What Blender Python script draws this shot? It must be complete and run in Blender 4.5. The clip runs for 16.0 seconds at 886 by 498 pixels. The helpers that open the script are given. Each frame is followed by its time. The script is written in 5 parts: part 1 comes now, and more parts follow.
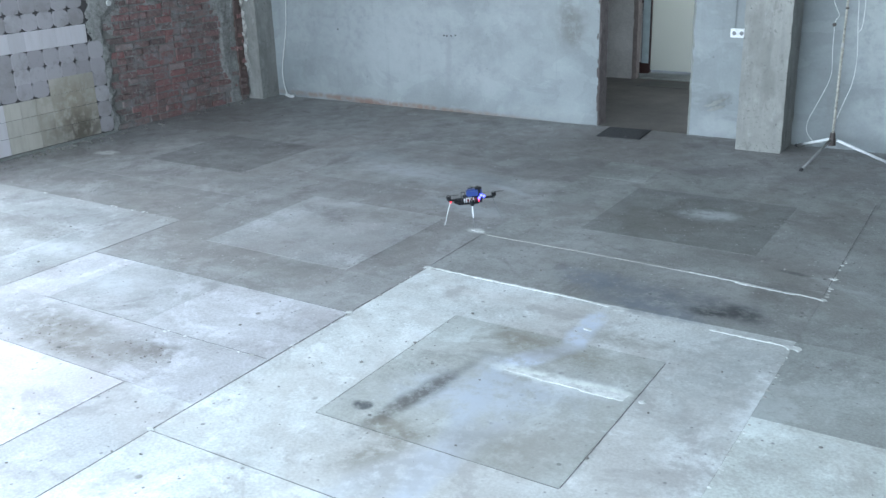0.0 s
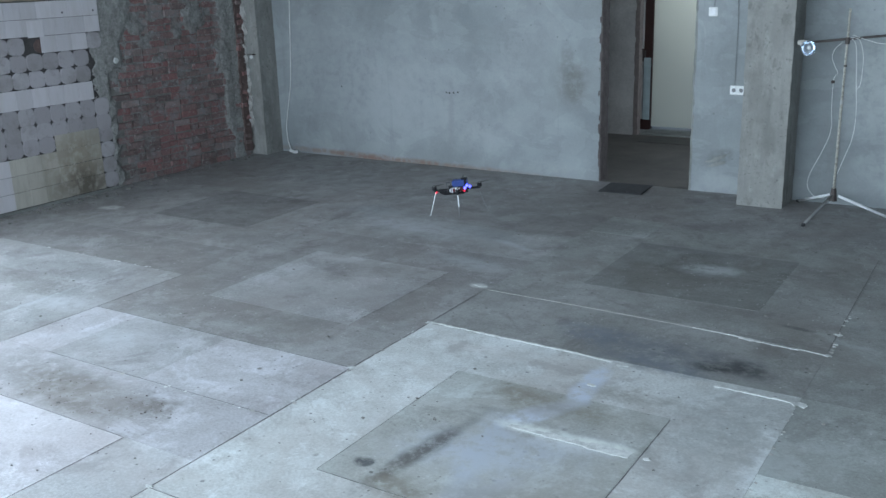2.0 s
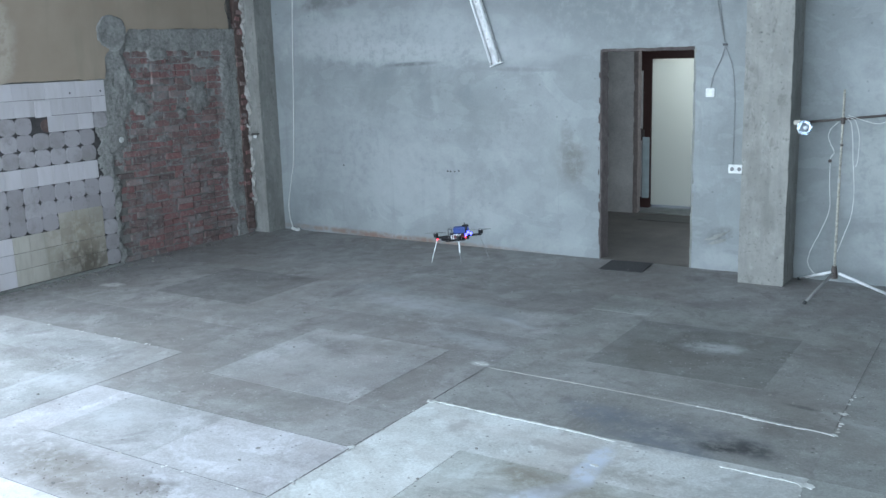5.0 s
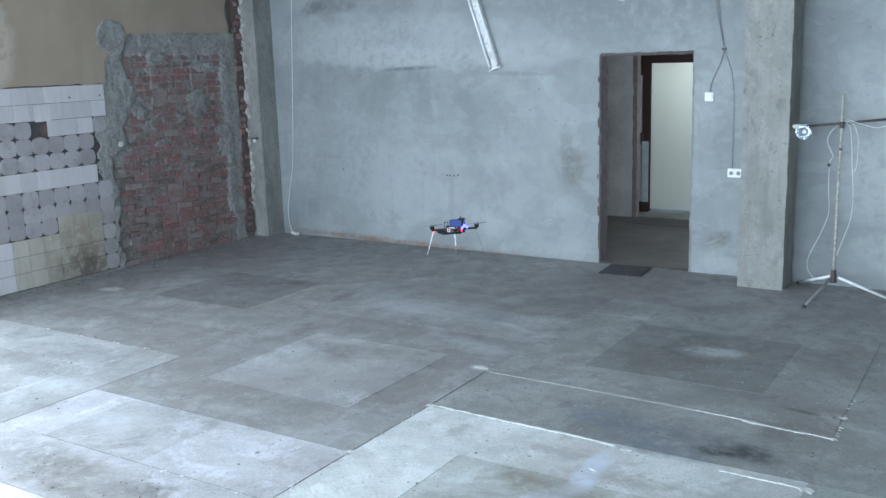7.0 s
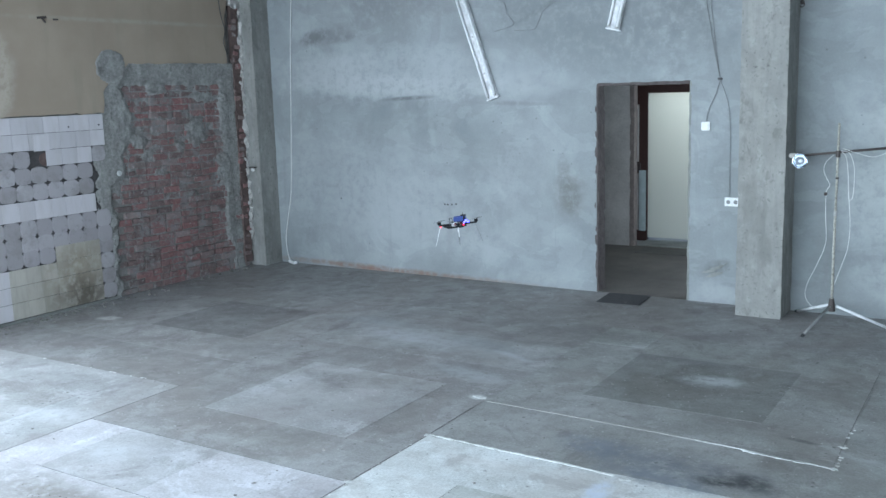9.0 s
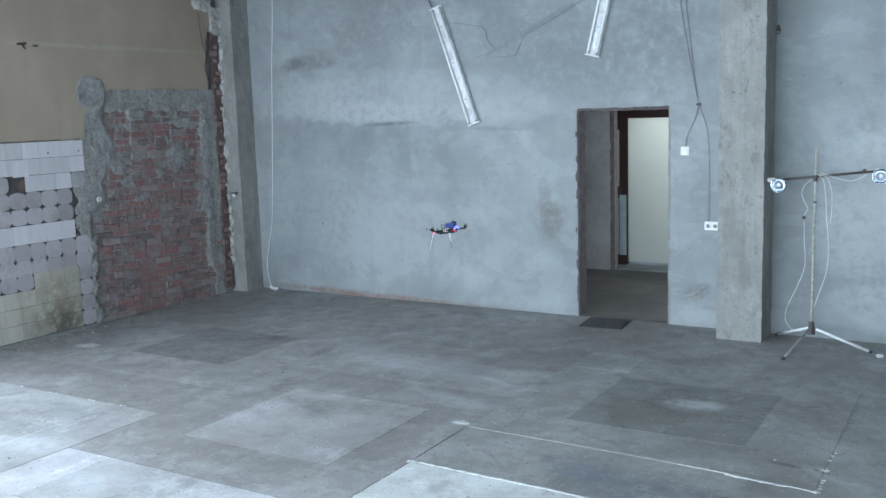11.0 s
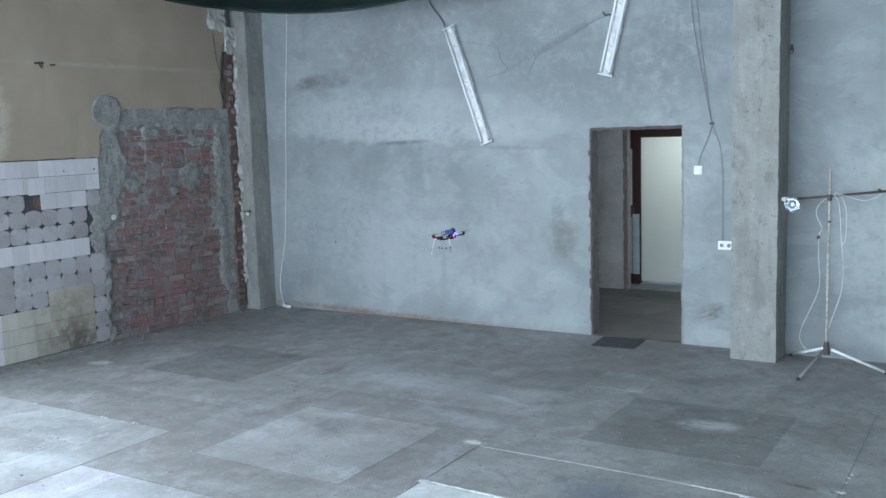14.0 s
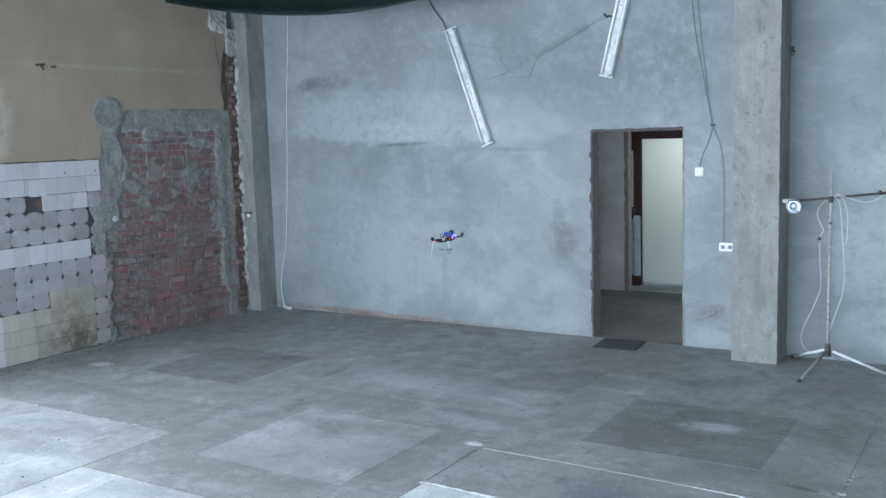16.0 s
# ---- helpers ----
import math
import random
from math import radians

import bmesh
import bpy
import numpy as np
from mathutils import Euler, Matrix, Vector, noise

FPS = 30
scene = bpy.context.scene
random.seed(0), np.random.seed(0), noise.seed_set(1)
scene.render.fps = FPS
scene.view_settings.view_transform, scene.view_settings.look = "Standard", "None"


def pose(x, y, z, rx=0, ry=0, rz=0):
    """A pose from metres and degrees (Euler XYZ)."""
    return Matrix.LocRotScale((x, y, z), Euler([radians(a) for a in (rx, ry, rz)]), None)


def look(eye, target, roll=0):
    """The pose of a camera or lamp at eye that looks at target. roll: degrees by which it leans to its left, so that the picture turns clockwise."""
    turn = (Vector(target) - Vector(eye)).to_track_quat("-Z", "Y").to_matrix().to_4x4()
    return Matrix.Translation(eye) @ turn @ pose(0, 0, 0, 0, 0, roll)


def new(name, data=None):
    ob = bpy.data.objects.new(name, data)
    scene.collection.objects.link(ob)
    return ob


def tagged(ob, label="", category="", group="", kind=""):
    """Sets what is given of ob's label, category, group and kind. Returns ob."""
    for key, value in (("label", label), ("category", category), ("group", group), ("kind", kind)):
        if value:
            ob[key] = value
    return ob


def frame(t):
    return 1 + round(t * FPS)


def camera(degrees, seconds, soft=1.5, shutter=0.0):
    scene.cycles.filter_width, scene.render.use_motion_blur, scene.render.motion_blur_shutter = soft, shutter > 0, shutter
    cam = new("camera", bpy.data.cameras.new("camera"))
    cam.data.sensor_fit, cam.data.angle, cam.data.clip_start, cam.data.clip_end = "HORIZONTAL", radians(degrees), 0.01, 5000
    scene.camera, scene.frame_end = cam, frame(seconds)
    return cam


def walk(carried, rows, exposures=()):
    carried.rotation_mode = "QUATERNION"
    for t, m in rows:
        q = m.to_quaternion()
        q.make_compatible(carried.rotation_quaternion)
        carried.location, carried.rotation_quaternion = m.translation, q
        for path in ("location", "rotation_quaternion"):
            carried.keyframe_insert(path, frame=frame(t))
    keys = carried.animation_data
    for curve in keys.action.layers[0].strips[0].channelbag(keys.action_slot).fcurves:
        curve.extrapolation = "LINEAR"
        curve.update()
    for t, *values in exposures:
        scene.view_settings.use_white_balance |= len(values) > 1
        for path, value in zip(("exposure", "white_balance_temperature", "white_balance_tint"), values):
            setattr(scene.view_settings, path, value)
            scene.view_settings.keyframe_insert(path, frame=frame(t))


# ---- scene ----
# camera on a tripod: one place, panned and tilted
cam = camera(50.38, 16.0)
EYE = (9.089, -9.749, 2.35)
TURNS = [  # seconds, yaw, pitch, roll
    (0, 32.05, -19.86, 1.71),
    (0.5, 32.04, -19.76, 1.71),
    (1, 32.09, -19.60, 1.71),
    (1.5, 32.12, -18.39, 1.71),
    (2, 32.21, -16.52, 1.71),
    (2.5, 32.21, -15.14, 1.71),
    (3, 32.22, -13.92, 1.71),
    (3.5, 32.16, -12.74, 1.71),
    (4, 32.25, -12.22, 1.71),
    (6.5, 32.24, -11.61, 1.71),
    (7, 32.24, -11.56, 1.71),
    (7.5, 32.23, -11.34, 1.71),
    (8, 32.30, -10.56, 1.71),
    (8.5, 32.18, -10.28, 1.71),
    (9, 32.11, -9.81, 1.71),
    (11.5, 30.85, -7.88, 1.71),
    (12, 30.94, -7.44, 1.71),
    (12.5, 31.01, -7.39, 1.71),
    (13, 31.54, -7.34, 1.71),
    (13.5, 31.78, -7.27, 1.71),
    (14, 31.76, -7.17, 1.71),
    (14.5, 31.76, -7.12, 1.71),
    (15, 31.75, -7.11, 1.71),
    (15.5, 31.76, -7.09, 1.71),
    (16, 31.82, -7.07, 1.71),
]
EXPOSURES = [(t, e, 6250, 10) for t, e in ((0, 0.12), (0.5, -0.2), (1, -0.41), (1.5, -0.5), (2, -0.47), (3, -0.27), (4, -0.06), (8, 0.06), (16, 0.07))]
walk(cam, [(t, pose(*EYE, 90 + p, r, y)) for t, y, p, r in TURNS], EXPOSURES)

# ---- world and light ----
world = bpy.data.worlds.new("world")
scene.world = world
world.use_nodes = True
wn = world.node_tree
sky = wn.nodes.new("ShaderNodeTexSky")
sky.sky_type, sky.sun_disc = "NISHITA", False
sky.sun_elevation, sky.sun_rotation = radians(40), radians(200)
wn.links.new(sky.outputs[0], wn.nodes["Background"].inputs[0])
wn.nodes["Background"].inputs[1].default_value = 0.12
sun = new("sun", bpy.data.lights.new("sun", "SUN"))
sun.data.energy, sun.data.angle, sun.data.color = 0.6, radians(12), (1.0, 0.96, 0.9)
sun.matrix_world = look((0, 0, 20), (-6, 18, 0))


def window_and_fill_light(x, y, z, w, h, target, power):
    ob = new("window_daylight", bpy.data.lights.new("window_daylight", "AREA"))
    ob.data.shape, ob.data.size, ob.data.size_y = "RECTANGLE", w, h
    ob.data.energy, ob.data.color = power, (0.73, 0.875, 1.0)
    ob.matrix_world = look((x, y, z), target)


WINDOWS_LEFT = [(-8.2, -5.6), (-11.4, -8.8)]
WINDOWS_REAR = [(0.6, 3.4), (4.2, 7.0), (7.8, 10.6)]
for a, b in WINDOWS_LEFT:
    window_and_fill_light(-0.30, (a + b) / 2, 2.15, b - a - 0.1, 2.3, (5, (a + b) / 2, 1.05), 425)
for a, b in WINDOWS_REAR:
    window_and_fill_light((a + b) / 2, -12.8, 2.15, b - a - 0.1, 2.3, ((a + b) / 2, -8, 0.95), 415)
# fill lamp added to brighten the lobby, in an opening made up for it
window_and_fill_light(8.05, 1.6, 1.65, 1.3, 1.4, (4, 2.4, 0.9), 68)
# daylight behind the frosted lobby door
window_and_fill_light(5.2, 4.4, 2.35, 1.1, 1.0, (4.95, 3.5, 1.9), 27)


# ---- materials ----
class Mat:
    """A small builder of node materials."""

    def __init__(self, name, rough=0.8, metal=0.0):
        self.m = bpy.data.materials.new(name)
        self.m.use_nodes = True
        self.t = self.m.node_tree
        self.b = self.t.nodes["Principled BSDF"]
        self.b.inputs["Roughness"].default_value, self.b.inputs["Metallic"].default_value = rough, metal
        self.pos = self.add("ShaderNodeNewGeometry").outputs["Position"]
        self.frays = {}

    def add(self, kind, **values):
        n = self.t.nodes.new(kind)
        for k, v in values.items():
            n.inputs[k].default_value = v
        return n

    def join(self, a, b):
        self.t.links.new(a, b)

    def noise(self, scale, detail=4.0, rough=0.6, stretch=None, distort=0.0):
        n = self.add("ShaderNodeTexNoise", Scale=scale, Detail=detail, Roughness=rough, Distortion=distort)
        if stretch:
            mp = self.add("ShaderNodeMapping")
            mp.inputs["Scale"].default_value = stretch
            self.join(self.pos, mp.inputs["Vector"])
            self.join(mp.outputs[0], n.inputs["Vector"])
        else:
            self.join(self.pos, n.inputs["Vector"])
        return n.outputs["Fac"]

    def ramp(self, fac, stops):
        r = self.add("ShaderNodeValToRGB")
        el = r.color_ramp.elements
        for i, (p, c) in enumerate(stops):
            e = el[i] if i < 2 else el.new(p)
            e.position = p
            e.color = (*c, 1) if len(c) == 3 else c
        self.join(fac, r.inputs[0])
        return r.outputs["Color"]

    def grey(self, fac, lo, hi, a=0.0, b=1.0):
        n = self.add("ShaderNodeMapRange")
        n.interpolation_type = "SMOOTHSTEP"
        for i, v in enumerate((lo, hi, a, b)):
            n.inputs[i + 1].default_value = v
        self.join(fac, n.inputs[0])
        return n.outputs[0]

    def math(self, op, a, b):
        n = self.add("ShaderNodeMath")
        n.operation = op
        for i, v in enumerate((a, b)):
            if isinstance(v, (int, float)):
                n.inputs[i].default_value = v
            else:
                self.join(v, n.inputs[i])
        return n.outputs[0]

    def mix(self, fac, a, b, how="MIX"):
        n = self.add("ShaderNodeMix")
        n.data_type, n.blend_type = "RGBA", how
        for sock, v in ((n.inputs["Factor"], fac), (n.inputs[6], a), (n.inputs[7], b)):
            if isinstance(v, (int, float)):
                sock.default_value = v
            elif isinstance(v, tuple):
                sock.default_value = (*v, 1)
            else:
                self.join(v, sock)
        return n.outputs[2]

    def colour(self, c):
        if isinstance(c, tuple):
            self.b.inputs["Base Color"].default_value = (*c, 1)
        else:
            self.join(c, self.b.inputs["Base Color"])
        return self

    def bump(self, fac, strength=0.3, distance=0.005):
        n = self.add("ShaderNodeBump", Strength=strength, Distance=distance)
        self.join(fac, n.inputs["Height"])
        self.join(n.outputs[0], self.b.inputs["Normal"])
        return self

    def rough(self, fac):
        self.join(fac, self.b.inputs["Roughness"])
        return self

    def oval(self, x, y, rx, ry, turn=0.0, soft=0.6, plane="xy", wobble=0.35, scale=4.0):
        """A mask, 1 inside an oval with a frayed edge on a floor or wall."""
        mp = self.add("ShaderNodeMapping")
        mp.vector_type = "TEXTURE"
        self.join(self.pos, mp.inputs["Vector"])
        if plane == "xy":
            mp.inputs["Location"].default_value, mp.inputs["Scale"].default_value = (x, y, 0), (rx, ry, 1e3)
            mp.inputs["Rotation"].default_value = (0, 0, radians(turn))
        elif plane == "xz":
            mp.inputs["Location"].default_value, mp.inputs["Scale"].default_value = (x, 0, y), (rx, 1e3, ry)
            mp.inputs["Rotation"].default_value = (0, radians(-turn), 0)
        else:
            mp.inputs["Location"].default_value, mp.inputs["Scale"].default_value = (0, x, y), (1e3, rx, ry)
        ln = self.add("ShaderNodeVectorMath")
        ln.operation = "LENGTH"
        self.join(mp.outputs[0], ln.inputs[0])
        if (scale, wobble) not in self.frays:
            fray = self.math("MULTIPLY", self.math("SUBTRACT", self.noise(scale, 5, 0.65), 0.5), wobble * 4)
            self.frays[scale, wobble] = fray, self.grey(self.noise(scale * 2.6, 5, 0.7), 0.36, 0.56, 0.35, 1.0)
        fray, worn = self.frays[scale, wobble]
        return self.math("MULTIPLY", self.grey(self.math("ADD", ln.outputs["Value"], fray), 1.0 - soft, 1.0 + soft * 0.3, 1.0, 0.0), worn)


def plain(name, c, rough=0.6, metal=0.0, vary=0.12, scale=25.0):
    m = Mat(name, rough, metal)
    k = m.noise(scale, 4)
    lo, hi = tuple(v * (1 - vary) for v in c), tuple(min(1, v * (1 + vary)) for v in c)
    m.colour(m.ramp(k, [(0.3, lo), (0.7, hi)]))
    m.bump(k, 0.08, 0.002)
    return m.m


def glow(name, c, strength):
    m = Mat(name, 0.4).colour(c)
    m.b.inputs["Emission Color"].default_value, m.b.inputs["Emission Strength"].default_value = (*c, 1), strength
    return m.m


def floor_material():
    m = Mat("worn_concrete_floor", 0.62)
    info = m.add("ShaderNodeObjectInfo")
    big, mid, fine = m.noise(0.9, 6, 0.65), m.noise(5, 6, 0.7), m.noise(60, 4, 0.7)
    c = m.ramp(big, [(0.32, (0.225, 0.225, 0.22)), (0.5, (0.355, 0.36, 0.355)), (0.68, (0.48, 0.49, 0.49))])
    blot = m.noise(3.3, 5, 0.62, (1, 1.3, 1), 0.2)
    c = m.mix(m.grey(blot, 0.52, 0.64, 0.0, 0.4), c, (0.235, 0.225, 0.215))
    c = m.mix(m.grey(blot, 0.44, 0.34, 0.0, 0.35), c, (0.5, 0.52, 0.54))
    c = m.mix(m.grey(mid, 0.42, 0.66, 0.0, 0.5), c, (0.25, 0.245, 0.232))
    pale = m.noise(2.4, 7, 0.75, distort=0.25)
    c = m.mix(m.grey(pale, 0.51, 0.64, 0.0, 0.68), c, (0.54, 0.55, 0.56))
    worn = m.noise(11, 7, 0.8, distort=0.4)
    c = m.mix(m.grey(worn, 0.54, 0.66, 0.0, 0.45), c, (0.2, 0.196, 0.186))
    c = m.mix(m.grey(worn, 0.42, 0.3, 0.0, 0.35), c, (0.52, 0.53, 0.53))
    c = m.mix(0.35, c, m.ramp(fine, [(0.35, (0.22, 0.22, 0.21)), (0.65, (0.5, 0.51, 0.51))]))
    brown = m.noise(0.55, 7, 0.68, distort=0.8)
    c = m.mix(m.grey(brown, 0.46, 0.6, 0.0, 0.4), c, (0.29, 0.266, 0.25))
    soot = m.noise(1.7, 8, 0.74, distort=0.5)
    c = m.mix(m.grey(soot, 0.53, 0.64, 0.0, 0.5), c, (0.19, 0.175, 0.17))
    c = m.mix(m.grey(soot, 0.43, 0.36, 0.0, 0.35), c, (0.56, 0.58, 0.6))
    c = m.mix(1.0, c, info.outputs["Color"], "MULTIPLY")
    for size, reach, pick, col in ((14.0, 0.15, 0.8, (0.66, 0.67, 0.66)), (9.0, 0.14, 0.76, (0.08, 0.08, 0.08)), (30.0, 0.24, 0.82, (0.64, 0.65, 0.63)), (22.0, 0.22, 0.74, (0.1, 0.095, 0.09)), (5.0, 0.12, 0.75, (0.16, 0.15, 0.135))):
        v = m.add("ShaderNodeTexVoronoi", Scale=size)
        m.join(m.pos, v.inputs["Vector"])
        sep = m.add("ShaderNodeSeparateColor")
        m.join(v.outputs["Color"], sep.inputs[0])
        spot = m.math("MULTIPLY", m.grey(v.outputs["Distance"], reach * 0.5, reach, 0.8, 0.0), m.grey(sep.outputs[0], pick, pick + 0.02))
        c = m.mix(m.math("MULTIPLY", spot, m.grey(pale, 0.42, 0.6, 0.15, 1.0)), c, col)
    # pale chalky residue, dark oily and brown stains, one oval of painted light falloff
    for x, y, rx, ry, turn, soft, col, k in [
        (6.95, -6.0, 0.6, 0.3, 25, 0.9, (0.56, 0.6, 0.66), 0.75),
        (6.98, -6.7, 0.15, 0.62, -22, 0.9, (0.62, 0.66, 0.74), 0.85),
        (7.07, -5.1, 0.09, 0.36, 4, 0.5, (0.63, 0.68, 0.77), 1.0),
        (6.99, -5.5, 0.1, 0.3, -30, 0.5, (0.63, 0.68, 0.77), 1.0),
        (6.85, -5.85, 0.1, 0.28, 18, 0.8, (0.5, 0.54, 0.6), 0.75),
        (6.95, -6.3, 0.09, 0.36, 14, 0.8, (0.52, 0.56, 0.62), 0.75),
        (7.06, -6.85, 0.12, 0.36, 6, 0.6, (0.68, 0.73, 0.82), 1.0),
        (7.3, -5.1, 0.3, 0.14, -5, 0.9, (0.22, 0.2, 0.165), 0.6),
        (6.75, -5.35, 0.3, 0.14, 0, 0.9, (0.24, 0.21, 0.165), 0.65),
        (6.8, -4.3, 0.35, 0.18, -8, 0.9, (0.2, 0.225, 0.27), 0.7),
        (7.3, -4.6, 0.4, 0.12, -6, 0.9, (0.2, 0.225, 0.265), 0.75),
        (7.9, -3.6, 0.14, 0.03, -10, 0.7, (0.1, 0.1, 0.1), 0.8),
        (8.3, -3.75, 0.16, 0.03, -5, 0.8, (0.45, 0.47, 0.47), 0.7),
        (4.3, -3.95, 0.3, 0.22, 0, 1.0, (0.17, 0.16, 0.15), 0.6),
        (4.9, -5.05, 0.4, 0.1, 5, 0.9, (0.19, 0.18, 0.17), 0.6),
        (4.1, -2.6, 0.7, 0.2, -12, 0.9, (0.5, 0.52, 0.54), 0.7),
        (4.9, -2.5, 0.5, 0.18, -15, 0.8, (0.13, 0.14, 0.15), 0.55),
        (3.5, -2.2, 0.6, 0.2, 0, 1.0, (0.42, 0.45, 0.47), 0.5),
        (5.3, -2.7, 0.3, 0.06, -20, 0.7, (0.5, 0.53, 0.55), 0.7),
        (7.25, -4.4, 0.62, 0.3, 0, 1.0, (0.15, 0.165, 0.19), 0.75),
        (7.64, -4.48, 0.2, 0.09, 10, 0.9, (0.03, 0.03, 0.033), 0.95),
        (7.8, -4.42, 0.24, 0.13, -25, 0.9, (0.035, 0.035, 0.04), 0.9),
        (6.45, -6.43, 0.065, 0.05, 0, 0.4, (0.08, 0.085, 0.09), 0.9),
        (6.64, -6.2, 0.075, 0.5, -8, 0.8, (0.11, 0.1, 0.09), 0.85),
        (6.78, -6.7, 0.12, 0.3, -25, 0.9, (0.2, 0.18, 0.14), 0.7),
        (6.72, -6.55, 0.2, 0.12, 0, 0.8, (0.2, 0.17, 0.125), 0.6),
        (7.05, -5.42, 0.5, 0.16, 0, 0.9, (0.24, 0.215, 0.165), 0.65),
        (7.2, -6.45, 0.45, 0.18, 0, 0.9, (0.26, 0.24, 0.2), 0.6),
        (4.98, -6.5, 0.22, 0.12, 25, 0.7, (0.14, 0.12, 0.1), 0.75),
        (3.9, -6.55, 0.7, 0.26, 3, 0.9, (0.25, 0.235, 0.22), 0.75),
        (4.75, -6.6, 0.45, 0.2, 3, 0.9, (0.27, 0.25, 0.23), 0.7),
        # weaker light on the right of the near field, painted as a darker oval
        (7.95, -5.2, 0.4, 0.8, 0, 1.0, (0.31, 0.325, 0.315), 0.6),
        (6.95, -6.85, 0.3, 0.35, -20, 0.8, (0.33, 0.31, 0.27), 0.6),
        (7.4, -6.3, 0.25, 0.3, 0, 0.9, (0.36, 0.34, 0.31), 0.6),
        (4.3, -6.55, 0.45, 0.2, 5, 0.9, (0.22, 0.2, 0.165), 0.6),
        (4.55, -6.72, 0.5, 0.12, 5, 0.8, (0.2, 0.18, 0.15), 0.6),
        (5.6, -3.8, 0.1, 0.06, 0, 0.7, (0.75, 0.77, 0.75), 0.85),
        (4.55, -4.4, 0.35, 0.3, 0, 1.0, (0.44, 0.45, 0.44), 0.5),
        (4.75, -3.8, 0.4, 0.2, 0, 1.0, (0.2, 0.19, 0.165), 0.5),
        (4.7, -5.2, 0.4, 0.14, 5, 0.9, (0.2, 0.185, 0.165), 0.5),
        (4.5, -2.5, 0.9, 0.3, -8, 0.9, (0.46, 0.48, 0.49), 0.6),
        (5.2, -3.3, 0.5, 0.14, -10, 0.8, (0.46, 0.48, 0.5), 0.6),
        (7.05, -2.63, 0.28, 0.15, 10, 0.7, (0.52, 0.54, 0.55), 0.85),
        (6.6, -2.2, 0.5, 0.16, 0, 0.9, (0.14, 0.14, 0.14), 0.5),
        (7.9, -2.4, 0.3, 0.35, 0, 1.0, (0.16, 0.15, 0.135), 0.5),
        (0.75, -3.35, 0.16, 0.1, 0, 0.6, (0.62, 0.62, 0.6), 0.85),
        (5.6, -1.7, 1.3, 0.35, 0, 1.0, (0.17, 0.17, 0.165), 0.5),
        (3.9, -5.9, 0.4, 0.16, 15, 0.9, (0.6, 0.62, 0.64), 0.6),
        (3.0, -5.6, 0.45, 0.2, 10, 1.0, (0.62, 0.64, 0.66), 0.6),
        (7.2, -5.72, 0.42, 0.075, 0.5, 0.7, (0.84, 0.87, 0.82), 1.0),
        (7.32, -5.75, 0.3, 0.12, 0, 0.9, (0.66, 0.69, 0.7), 0.8),
        (7.42, -5.71, 0.24, 0.06, 0.5, 0.7, (0.84, 0.87, 0.82), 0.9),
    ]:
        c = m.mix(m.math("MULTIPLY", m.oval(x, y, rx, ry, turn, soft), k), c, col)
    m.colour(c)
    m.rough(m.grey(mid, 0.3, 0.7, 0.5, 0.72))
    m.bump(m.math("ADD", mid, m.math("MULTIPLY", fine, 0.4)), 0.35, 0.006)
    return m.m


